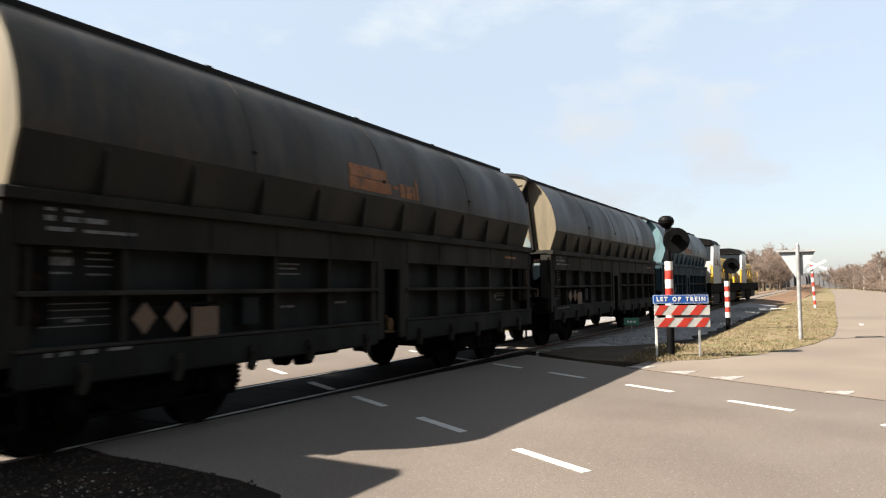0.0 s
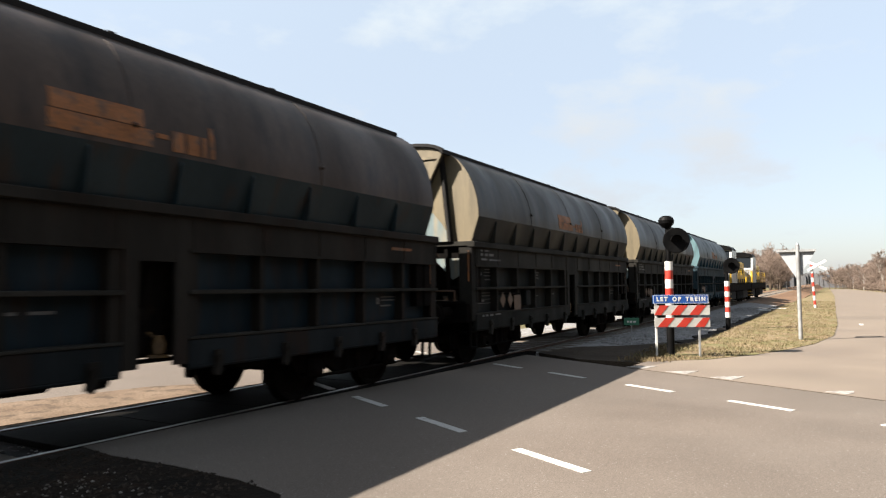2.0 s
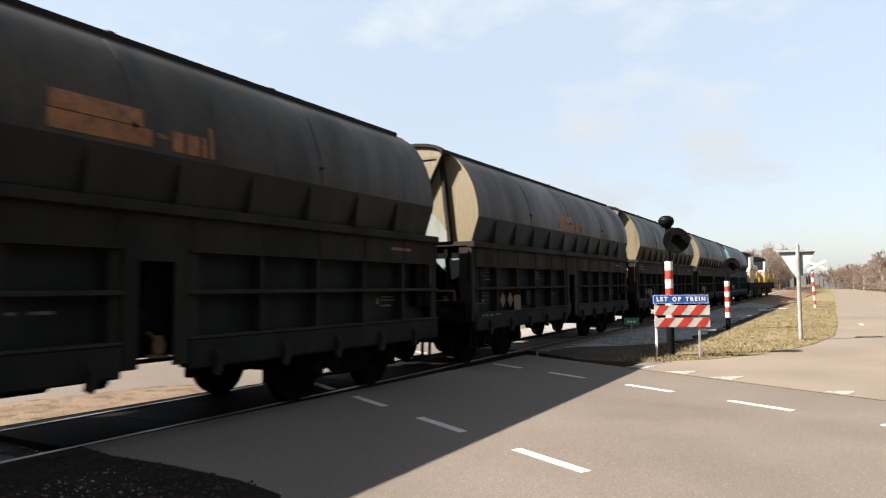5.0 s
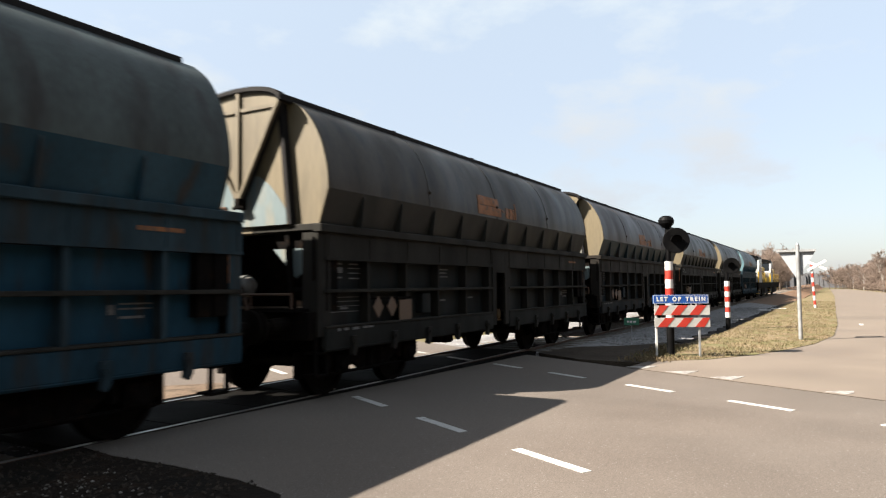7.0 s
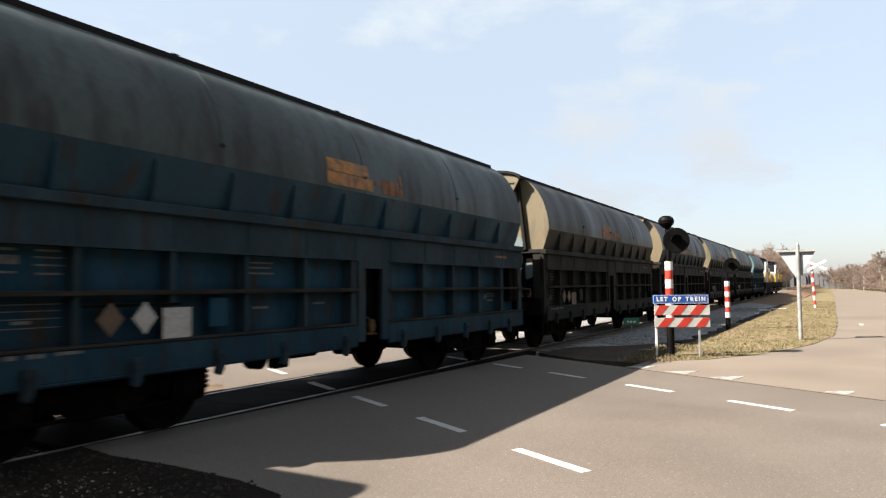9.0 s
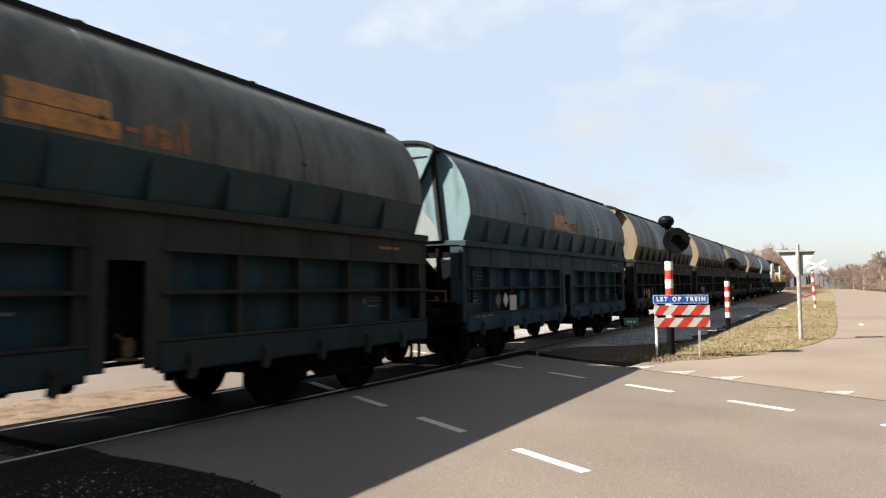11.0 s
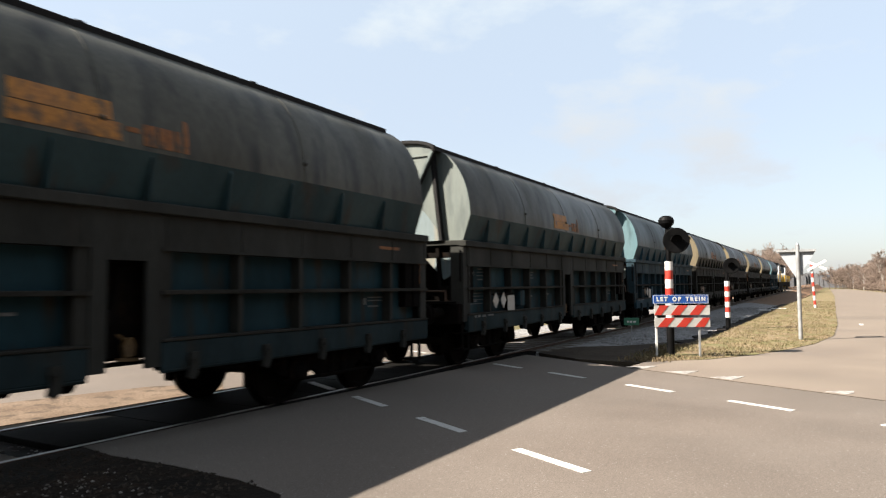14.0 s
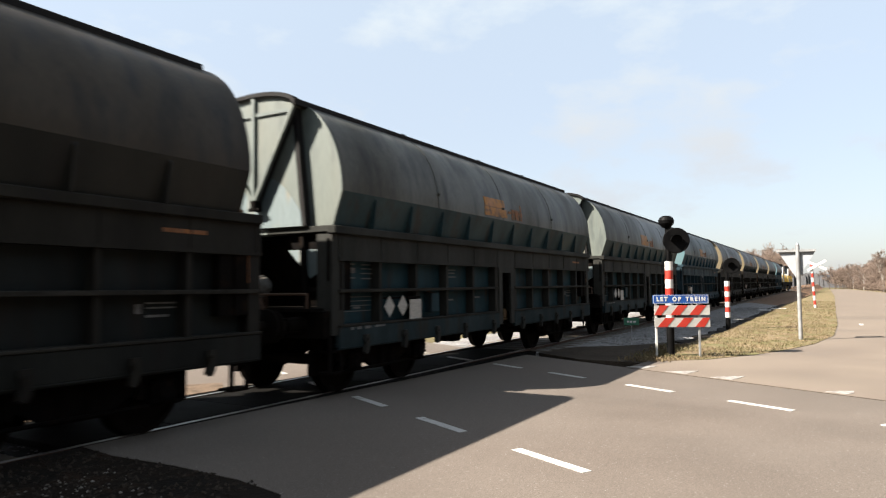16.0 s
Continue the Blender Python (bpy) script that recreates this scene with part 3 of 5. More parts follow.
def b_end_panel():
    """The raised middle of the end wall, between the two dark posts."""
    arc = [(x * 0.80, z - 0.04) for x, z in roof_arc()]
    return prism(bmesh.new(), [(0.84, 2.445)] + arc + [(-0.84, 2.445)], -0.10, 0.018)


def b_end_low():
    """Older pale paint laid bare above the sill."""
    return prism(bmesh.new(), [(-0.82, 2.45), (0.82, 2.45), (0.80, 2.66), (0.68, 2.82), (0.50, 3.02), (0.30, 3.16), (0.05, 3.20), (-0.2, 3.10), (-0.45, 3.20), (-0.66, 3.02), (-0.76, 3.05)], -0.106, -0.09)


def b_latch():
    bm = bmesh.new()
    box(bm, -0.05, 0.05, -0.25, 0.02, 2.70, 2.86, 0.01)
    rod(bm, (-0.10, -0.21, 2.72), (0.10, -0.21, 2.72), 0.025, n=8)
    return bm


def b_end_sill(x0, x1):
    return boxed(x0, x1, -0.05, 0.2, 2.35, 2.445, 0.01)


def b_waist(s):
    """The flange that runs along the waist."""
    return boxed(min(s * 1.24, s * (HALF + 0.05)), max(s * 1.24, s * (HALF + 0.05)), -0.06, SIDE - 0.12, 2.325, 2.44, 0.012)


def b_side_frame(s):
    """Ribs, shelf rails, upper and lower plates of one side, in two bays beside a central hatch."""
    bm = bmesh.new()
    xo, xi, xm = s * (HALF - 0.035), s * (HALF - 0.235), s * (HALF - 0.03)

    def bx(xa, xb, *r):
        box(bm, min(xa, xb), max(xa, xb), *r)
    for mirror in (False, True):
        def ys(a, b):
            return (SIDE - b, SIDE - a) if mirror else (a, b)
        bx(s * (HALF - 0.015), s * (HALF - 0.06), *ys(0.10, 5.43), 1.98, 2.325)
        bx(s * HALF, s * (HALF - 0.26), *ys(0.10, 5.42), 1.95, 1.985)
        for i, y in enumerate(RIBS):
            w = 0.032 if 0 < i < 5 else 0.07
            bx(s * (HALF - 0.005), s * (HALF - 0.03), *ys(y - 0.012, y + 0.012), 1.99, 2.32)
            bx(xo, xi, *ys(y - w, y + w), 1.04, 1.495)
            bx(xo, xi, *ys(y - w, y + w), 1.545, 1.95)
        bx(xm, s * (HALF - 0.3), *((SIDE - 0.28, SIDE - 0.14) if mirror else (-0.04, 0.13)), 0.9, 2.325)
        # sloped shield above the hatch
        q = [ys(5.43, 5.60)[0], ys(5.43, 5.60)[1]]
        bx(s * (HALF - 0.01), s * (HALF - 0.06), q[0], q[1], 0.76, 2.325)
    bx(s * (HALF - 0.012), s * (HALF - 0.05), 5.59, SIDE - 5.59, 1.84, 2.325)
    bx(s * (HALF - 0.34), s * (HALF - 0.38), 5.35, SIDE - 5.35, 0.9, 1.9)
    return bm


def b_sill(s):
    """Lower plate of one bay with its rolled bottom edge."""
    bm = boxed(min(s * HALF, s * (HALF - 0.10)), max(s * HALF, s * (HALF - 0.10)), 0.10, 5.42, 0.72, 1.01, 0.012)
    rod(bm, (s * (HALF - 0.03), 0.11, 0.715), (s * (HALF - 0.03), 5.41, 0.715), 0.03, n=8)
    return bm


def b_ledge(s, z0, z1):
    """A shelf rail across the ribs of one bay."""
    a, b = s * (HALF + 0.012), s * (HALF - 0.24)
    return boxed(min(a, b), max(a, b), 0.10, 5.42, z0, z1, 0.006)


def b_panel_a():
    return boxed(-0.015, 0.015, -0.495, 0.495, 1.545, 1.95)


def b_panel_b():
    return boxed(-0.015, 0.015, -0.495, 0.495, 1.04, 1.495)


def b_tab(s):
    """A hooked latch that hangs over the lower plate."""
    bm = bmesh.new()
    prism(bm, [(-0.05, 0.09), (0.05, 0.09), (0.06, 0.02), (0.045, -0.14), (0.0, -0.2), (-0.06, -0.17), (-0.035, -0.05), (-0.06, 0.02)], min(0.0, s * 0.07), max(0.0, s * 0.07), "x")
    rod(bm, (-0.05 * s, 0, 0.02), (0.09 * s, 0, 0.02), 0.028, n=8)
    return bm


def b_hopper():
    """The dark saddle floor of the hold and its end slopes."""
    bm = bmesh.new()
    prism(bm, [(0.4, 2.33), (0.95, 0.92), (4.4, 0.88), (BODY - 4.4, 0.88), (BODY - 0.95, 0.92), (BODY - 0.4, 2.33)], -1.12, 1.12, "x")
    return bm


def b_gear():
    """Discharge gear and air pipes under the middle."""
    bm = bmesh.new()
    lathe(bm, [(0.02, -0.1), (0.13, -0.09), (0.13, 0.09), (0.02, 0.1)], (0.95, 3.75, 0.66), "x", 14)
    box(bm, 0.8, 1.05, 3.3, 4.4, 0.74, 0.86)
    box(bm, 0.85, 1.0, 4.05, 4.35, 0.50, 0.78, 0.03)
    box(bm, 0.82, 0.98, 4.42, 4.95, 0.60, 0.80, 0.03)
    box(bm, 0.80, 1.02, 6.5, 7.3, 0.66, 0.82, 0.03)
    for i in range(6):
        lathe(bm, [(0.07, 0.0), (0.085, 0.02), (0.07, 0.04)], (0.98, 2.88, 0.42 + i * 0.055), "z", 10)
    rod(bm, (0.98, 2.88, 0.38), (0.98, 2.88, 0.78), 0.05)
    rod(bm, (1.05, 3.2, 0.8), (1.05, BODY - 3.2, 0.8), 0.025, n=8)
    return bm


def b_hatch_gear():
    """Levers and cylinders in the open hatch between the two bays."""
    bm = bmesh.new()
    lathe(bm, [(0.04, -0.05), (0.08, -0.04), (0.08, 0.04), (0.04, 0.05)], (HALF - 0.16, 5.72, 1.28), "x", 12)
    rod(bm, (HALF - 0.2, 5.70, 0.95), (HALF - 0.2, 5.86, 1.78), 0.035, n=8)
    rod(bm, (HALF - 0.24, 6.0, 0.95), (HALF - 0.24, 6.0, 1.8), 0.025, n=8)
    lathe(bm, [(0.03, -0.09), (0.085, -0.07), (0.085, 0.07), (0.03, 0.09)], (1.0, 5.40, 0.66), "x", 14)
    rod(bm, (0.9, 4.9, 0.86), (0.9, 6.75, 0.86), 0.04, n=8)
    return bm


def b_valve():
    """Yellow valve body with a handle in the central hatch."""
    bm = bmesh.new()
    x, y, z = HALF - 0.14, 5.93, 0.92
    prism(bm, [(y - 0.05, z - 0.04), (y + 0.05, z - 0.04), (y + 0.075, z + 0.06), (y + 0.03, z + 0.15), (y - 0.03, z + 0.15), (y - 0.075, z + 0.06)], x - 0.03, x + 0.03, "x")
    bar(bm, (x, y - 0.12, z - 0.06), (x, y + 0.13, z - 0.075), 0.04, 0.035)
    rod(bm, (x, y, z + 0.1), (x + 0.02, y - 0.14, z + 0.19), 0.014, n=6)
    return bm


def b_headstock():
    bm = bmesh.new()
    box(bm, -1.28, 1.28, -0.18, 0.0, 0.86, 1.24, 0.015)
    box(bm, -1.15, 1.15, -0.28, 1.3, 1.24, 1.28)
    return bm


def b_buffer():
    bm = bmesh.new()
    rod(bm, (0, 0.0, 0), (0, -0.34, 0), 0.11, 0.10, 14)
    rod(bm, (0, -0.34, 0), (0, -0.55, 0), 0.07, 0.07, 14)
    lathe(bm, [(0.08, -0.52), (0.22, -0.555), (0.225, -0.585), (0.10, -0.605)], (0, 0, 0), "y", 20)
    return bm


def b_hook():
    bm = bmesh.new()
    box(bm, -0.04, 0.04, -0.48, 0.05, 0.98, 1.10, 0.015)
    for x in (-0.07, 0.07):
        rod(bm, (x, -0.4, 1.02), (x, -0.5, 0.62), 0.025, n=8)
    rod(bm, (-0.1, -0.5, 0.62), (0.1, -0.5, 0.62), 0.03, n=8)
    rod(bm, (0.35, -0.2, 0.95), (0.28, -0.5, 0.6), 0.025, n=8)
    return bm


def b_rail():
    """Handrail, steps and ladder stiles of the end platform."""
    bm = bmesh.new()
    rod(bm, (-1.05, -0.26, 1.48), (1.05, -0.26, 1.48), 0.018, n=8)
    for x in (-1.05, -0.3, 0.3, 1.05):
        rod(bm, (x, -0.26, 1.28), (x, -0.26, 1.48), 0.016, n=8)
    for x in (-0.95, -0.35):
        rod(bm, (x, -0.12, 2.35), (x, -0.12, 2.75), 0.018, n=8)
    rod(bm, (-0.95, -0.12, 2.75), (-0.35, -0.12, 2.75), 0.018, n=8)
    for x in (-0.24, 0.22):
        bar(bm, (x, -0.3, 1.44), (x * 1.3, -0.3, 1.24), 0.05, 0.02, (0, 1, 0))
    return bm


def b_corner(s):
    bm = bmesh.new()
    box(bm, s * 1.07 - 0.22, s * 1.07 + 0.22, 0.22, 0.42, 1.24, 2.33)
    bar(bm, (s * 0.72, 0.04, 2.35), (s * 0.80, 0.04, 1.26), 0.07, 0.09, (0, 1, 0))
    box(bm, s * 1.27 - 0.04, s * 1.27 + 0.04, 0.0, 0.20, 1.24, 2.33, 0.01)
    box(bm, s * 1.05 - 0.24, s * 1.05 + 0.24, 0.02, 0.22, 1.52, 1.58)
    return bm


def b_grab(s):
    """A painted grab plate on the outer corner post."""
    bm = bmesh.new()
    box(bm, s * 1.25 - 0.06, s * 1.25 + 0.06, -0.03, 0.0, 1.62, 2.31, 0.006)
    rod(bm, (s * 1.25, -0.05, 1.66), (s * 1.25, -0.05, 2.26), 0.016, n=6)
    return bm


def b_gusset(s):
    bm = bmesh.new()
    return prism(bm, [(s * 0.42, 2.12), (s * 0.98, 2.12), (s * 0.98, 1.78), (s * 0.84, 1.70)], 0.06, 0.09)


def b_gusset_top(s):
    return prism(bmesh.new(), [(s * 0.98, 2.35), (s * 0.98, 2.12), (s * 0.52, 2.12), (s * 0.42, 2.35)], 0.06, 0.09)


def b_tank():
    bm = bmesh.new()
    lathe(bm, [(0.03, -0.50), (0.10, -0.48), (0.14, -0.40), (0.15, -0.30), (0.15, 0.02), (0.12, 0.14), (0.04, 0.19)], (0, -0.1, 1.60), "x", 24)
    for x in (-0.40, 0.06):
        lathe(bm, [(0.158, x - 0.02), (0.158, x + 0.02)], (0, -0.1, 1.60), "x", 24)
    rod(bm, (-0.62, -0.1, 1.62), (-0.48, -0.1, 1.62), 0.05, n=10)
    return bm


def b_steps(s):
    """A hanging shunter's step of two treads between flat stiles."""
    bm = bmesh.new()
    for z in (0.36, 0.66):
        box(bm, s * 1.18 - 0.12, s * 1.18 + 0.12, -0.04, 0.22, z, z + 0.03)
    for y in (-0.03, 0.21):
        box(bm, s * 1.27 - 0.014, s * 1.27 + 0.014, y - 0.03, y + 0.03, 0.36, 0.92)
    return bm


def b_bogie():
    """Bogie frame with side plates, springs and axle boxes; the axles at -0.9 and 0.9."""
    bm = bmesh.new()
    for s in (-1, 1):
        prism(bm, [(-1.25, 0.50), (-1.25, 0.66), (-0.5, 0.72), (0.5, 0.72), (1.25, 0.66), (1.25, 0.50), (0.55, 0.46), (0.3, 0.30), (-0.3, 0.30), (-0.55, 0.46)], s * 0.98, s * 1.06, "x")
        for y in (-0.9, 0.9):
            box(bm, s * 1.07 - 0.1, s * 1.07 + 0.1, y - 0.15, y + 0.15, 0.34, 0.62, 0.03)
            lathe(bm, [(0.11, -0.02), (0.11, 0.02), (0.07, 0.04)], (s * 1.17, y, 0.47), "x", 12)
            for d in (-0.23, 0.23):
                rod(bm, (s * 1.06, y + d, 0.42), (s * 1.06, y + d, 0.64), 0.06, n=8)
        for d in (-0.14, 0.14):
            rod(bm, (s * 1.02, d, 0.36), (s * 1.02, d, 0.70), 0.09, n=10)
        for y in (-0.9, 0.9):
            prism(bm, [(y - 0.34, 0.74), (y + 0.34, 0.74), (y + 0.22, 0.60), (y - 0.22, 0.60)], s * 0.92, s * 1.10, "x")
            for d in (-0.52, 0.52):
                box(bm, s * 0.76 - 0.07, s * 0.76 + 0.07, y + d - 0.05, y + d + 0.05, 0.28, 0.66, 0.02)
                rod(bm, (s * 0.76, y + d, 0.62), (s * 0.76, y + d * 0.8, 0.92), 0.025, n=6)
        rod(bm, (s * 1.1, -1.15, 0.34), (s * 1.1, 1.15, 0.34), 0.022, n=6)
    box(bm, -1.0, 1.0, -0.16, 0.16, 0.5, 0.8)
    box(bm, -0.9, 0.9, -1.35, 1.35, 0.80, 0.90)
    return bm


def b_axle():
    return rod(bmesh.new(), (-1.0, 0, 0), (1.0, 0, 0), 0.08, n=12)


def b_wheel(s):
    bm = bmesh.new()
    lathe(bm, [(0.10, s * 0.65), (0.11, s * 0.69), (0.36, s * 0.715), (0.39, s * 0.685), (0.49, s * 0.685), (0.475, s * 0.715), (0.462, s * 0.73), (0.456, s * 0.82), (0.40, s * 0.825), (0.375, s * 0.77), (0.13, s * 0.79), (0.11, s * 0.84)], (0, 0, 0), "x", 32)
    for i in range(4):
        a = math.pi / 2 * i
        box(bm, min(s * 0.768, s * 0.785), max(s * 0.768, s * 0.785), 0.25 * math.cos(a) - 0.03, 0.25 * math.cos(a) + 0.03, 0.25 * math.sin(a) - 0.03, 0.25 * math.sin(a) + 0.03)
    return bm


def b_mark(y0, y1, z0, z1, x):
    return boxed(x - 0.002, x + 0.003, y0, y1, z0, z1)


# two heavy bars, each in two pieces, and a few lighter bars after them
EMBLEM = [(4.58, 5.10, 2.98, 3.158), (5.10, 5.64, 2.98, 3.158), (4.60, 5.06, 3.168, 3.35), (5.06, 5.55, 3.168, 3.35)]
EMBLEM_BARS = [(5.70, 5.84, 3.09, 3.14), (5.89, 6.03, 2.98, 3.20), (6.07, 6.24, 2.98, 3.20), (6.28, 6.33, 2.98, 3.20), (6.38, 6.44, 2.98, 3.33)]


def b_emblem(y0, y1, z0, z1):
    """One block of the worn emblem, laid on the hood."""
    bm = bmesh.new()
    for i in range(3):
        za, zb = z0 + (z1 - z0) * i / 3, z0 + (z1 - z0) * (i + 1) / 3
        v = [bm.verts.new((hood_x(z) + o, y, z)) for o in (0.007, -0.004) for y, z in ((y0, za), (y1, za), (y1, zb), (y0, zb))]
        for q in ((0, 1, 2, 3), (0, 4, 5, 1), (1, 5, 6, 2), (2, 6, 7, 3), (3, 7, 4, 0)):
            bm.faces.new([v[j] for j in q])
    return bm


WHEELSETS = []
OLD = ("placard_old",) * 3


def hopper_wagon(k, paint, label, marks, logo, plates):
    P = PAINTS[paint]
    w = thing("hopper_wagon", TRACK, -LEN * k, 0, label, "freight wagon", "hopper wagons of the train")
    iron = M["black_iron"]

    def add(name, key, build, material, parent=w, lab="", at=None):
        return put(name, shared(key, build, material), parent, lab, at)

    hood = add("hood", "hood", lambda: b_hood(False), P["hood"], lab="dust-streaked curved steel hood")
    for p in hood.data.polygons:
        p.use_smooth = True
    for s in (-1, 1):
        for y in (2.75, 5.45, 8.3):
            add("seam", "seam%d" % s, lambda: b_seam(s), P["hood"], hood, at=(0, y, 0))
        for y in (2.75, 5.45, 8.3):
            add("lug", "lug%d" % s, lambda: b_lug(s), P["hood"], hood, at=(0, y, 0))
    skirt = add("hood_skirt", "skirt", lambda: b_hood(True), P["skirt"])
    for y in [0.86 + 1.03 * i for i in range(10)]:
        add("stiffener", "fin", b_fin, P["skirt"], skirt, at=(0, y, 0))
    add("roof", "roof", b_roof, P["hood"])
    for s in (-1, 1):
        add("gutter", "gutter%d" % s, lambda: b_gutter(s), M["gutter"], lab="black roof edge rail")
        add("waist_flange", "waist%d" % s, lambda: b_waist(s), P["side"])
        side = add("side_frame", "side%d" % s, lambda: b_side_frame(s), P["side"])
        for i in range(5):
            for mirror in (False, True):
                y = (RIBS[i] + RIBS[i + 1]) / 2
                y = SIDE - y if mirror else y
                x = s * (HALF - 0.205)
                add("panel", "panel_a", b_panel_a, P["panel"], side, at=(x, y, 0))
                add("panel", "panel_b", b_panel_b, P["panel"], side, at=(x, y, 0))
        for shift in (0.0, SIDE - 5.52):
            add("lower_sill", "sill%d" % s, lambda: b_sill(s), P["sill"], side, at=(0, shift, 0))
            add("ledge", "ledge_a%d" % s, lambda: b_ledge(s, 1.495, 1.545), M["ledge_dust"], side, "dusty shelf rail", at=(0, shift, 0))
            add("ledge", "ledge_b%d" % s, lambda: b_ledge(s, 1.01, 1.04), M["ledge_dust"], side, "dusty shelf rail", at=(0, shift, 0))
        for y in (0.7, 1.75, 2.8, 3.85, 5.1, 6.6, 7.7, 8.75, 9.8, 10.75):
            add("latch", "tab%d" % s, lambda: b_tab(s), P["side"], side, at=(s * (HALF - 0.02), y, 0.79))
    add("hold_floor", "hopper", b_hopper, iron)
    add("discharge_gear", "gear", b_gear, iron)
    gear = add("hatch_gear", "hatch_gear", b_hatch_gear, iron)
    add("hand_valve", "valve", b_valve, M["valve_yellow"], gear, "worn yellow hand valve")
    rusty, sooty = (M["orange_worn"], "rusty orange grab plate"), (iron, "sooty grab plate")
    far_grab, near_grab = rusty, rusty if k == 0 else sooty
    turn = Matrix.Translation((0, BODY + 0.2, 0)) @ Matrix.Rotation(math.pi, 4, "Z")
    for front in (False, True):
        made = [add("end_wall", "end_wall", b_end_wall, P["end"], lab="end wall in faded pale paint"),
                # end box is black: shade on and beside its flanks is in the colour
                add("end_box", "end_box", b_end_box, M["gutter"], lab="wedge-shaped end box, flank shade put into its black colour"), add("end_face", "end_face", b_end_face, P["end"]), add("end_rim", "end_rim", b_rim, M["gutter"]),
                add("end_panel", "end_panel", b_end_panel, P["end"]),
                add("bare_paint", "end_low", b_end_low, M["end_low"]),
                add("end_frame", "end_frame", b_end_frame, P["end"]),
                add("brace", "brace-1", lambda: b_brace(-1), P["end"]), add("brace", "brace1", lambda: b_brace(1), P["end"]),
                add("end_post", "post-1", lambda: b_end_post(-1), M["gutter"]), add("end_post", "post1", lambda: b_end_post(1), M["gutter"]),
                add("brace_foot", "latch_foot", b_latch, iron),
                add("end_sill", "end_sill", lambda: b_end_sill(-HALF + 0.02, 0.12), P["end"]), add("end_sill", "end_sill_b", lambda: b_end_sill(0.12, HALF - 0.02), P["side"], lab="sooty end sill"),
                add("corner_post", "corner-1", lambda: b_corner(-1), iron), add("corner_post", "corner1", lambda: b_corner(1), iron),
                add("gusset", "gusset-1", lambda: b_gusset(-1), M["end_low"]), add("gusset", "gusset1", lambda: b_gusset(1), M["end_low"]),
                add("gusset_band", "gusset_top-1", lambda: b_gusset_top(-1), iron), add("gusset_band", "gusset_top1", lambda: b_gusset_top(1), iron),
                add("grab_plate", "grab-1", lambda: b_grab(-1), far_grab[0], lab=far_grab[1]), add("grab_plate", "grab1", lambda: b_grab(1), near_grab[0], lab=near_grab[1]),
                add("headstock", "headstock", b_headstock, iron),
                add("coupling", "hook", b_hook, iron),
                add("handrail", "end_rail", b_rail, M["rail_side"]),
                add("air_tank", "tank", b_tank, M["tank_grey"], lab="dusty grey air tank on the end platform"),
                add("step", "steps-1", lambda: b_steps(-1), iron), add("step", "steps1", lambda: b_steps(1), iron)]
        if front:
            for ob in made[:12]:
                bpy.data.objects.remove(ob)
            rails = [ob for ob in made[12:] if ob.data.name.startswith("end_rail")]
            made = [ob for ob in made[12:] if ob not in rails] + [add("end_wall", "front_wall", b_front_wall, P["hood"])]
            for ob in rails:
                bpy.data.objects.remove(ob)
        for s in (-1, 1):
            bf = add("buffer", "buffer", b_buffer, M["wheel"], at=(s * 0.875, -0.18, 1.06))
            made.append(bf)
        if front:
            for ob in made:
                ob.matrix_basis = turn @ ob.matrix_basis
    for yc in (1.62, 9.42):
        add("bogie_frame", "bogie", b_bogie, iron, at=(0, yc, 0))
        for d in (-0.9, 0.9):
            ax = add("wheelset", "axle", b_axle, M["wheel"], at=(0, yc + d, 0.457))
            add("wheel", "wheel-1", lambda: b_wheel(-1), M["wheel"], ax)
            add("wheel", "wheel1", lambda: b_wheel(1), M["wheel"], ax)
            WHEELSETS.append((ax, yc + d, 0.457, rnd.uniform(0, 6.28)))
    # stencilled notices, too worn to read
    xp, xf = HALF - 0.188, HALF + 0.001
    ink = M["white_ink"]
    if marks:
        for y0, y1, z0, z1, x in ((0.42, 0.68, 1.90, 1.925, xp), (0.42, 0.70, 1.78, 1.86, xp), (0.42, 0.68, 1.70, 1.72, xp), (0.86, 1.08, 1.90, 1.92, xp), (0.84, 1.12, 1.84, 1.855, xp), (0.84, 1.12, 1.77, 1.785, xp), (0.86, 1.10, 1.69, 1.71, xp),
                                  (0.40, 1.10, 1.42, 1.43, xp), (0.40, 1.10, 1.36, 1.37, xp), (0.40, 1.10, 1.29, 1.30, xp), (0.40, 1.10, 1.21, 1.22, xp), (0.66, 0.82, 1.25, 1.28, xp),
                                  (0.36, 0.42, 0.96, 1.00, xf), (0.50, 0.60, 0.96, 1.00, xf), (0.70, 0.84, 0.96, 1.00, xf), (0.95, 1.2, 0.97, 1.00, xf),
                                  (4.35, 4.52, 1.33, 1.36, xp), (4.62, 4.86, 1.33, 1.36, xp), (9.95, 10.02, 1.30, 1.40, xp), (3.5, 3.75, 1.30, 1.33, xp), (3.4, 3.85, 1.86, 1.88, xp), (3.4, 3.8, 1.80, 1.82, xp), (3.4, 3.85, 1.73, 1.75, xp)):
            add("notice_line", "mark%.2f_%.2f" % (y0, z0), lambda: b_mark(y0, y1, z0, z1, x), ink)
    add("painted_bar", "front_bar", lambda: b_mark(BODY - 1.02, BODY - 0.45, 2.15, 2.195, xf - 0.014), M["orange_worn"], lab="faded orange painted bar")
    for z0, z1, d in ((1.40, 1.417, 0.5), (1.35, 1.367, 0.38), (1.26, 1.285, 0.28)):
        add("notice_line", "front_line%.2f" % z0, lambda: b_mark(BODY - 1.08, BODY - 1.08 + d, z0, z1, xp), ink)
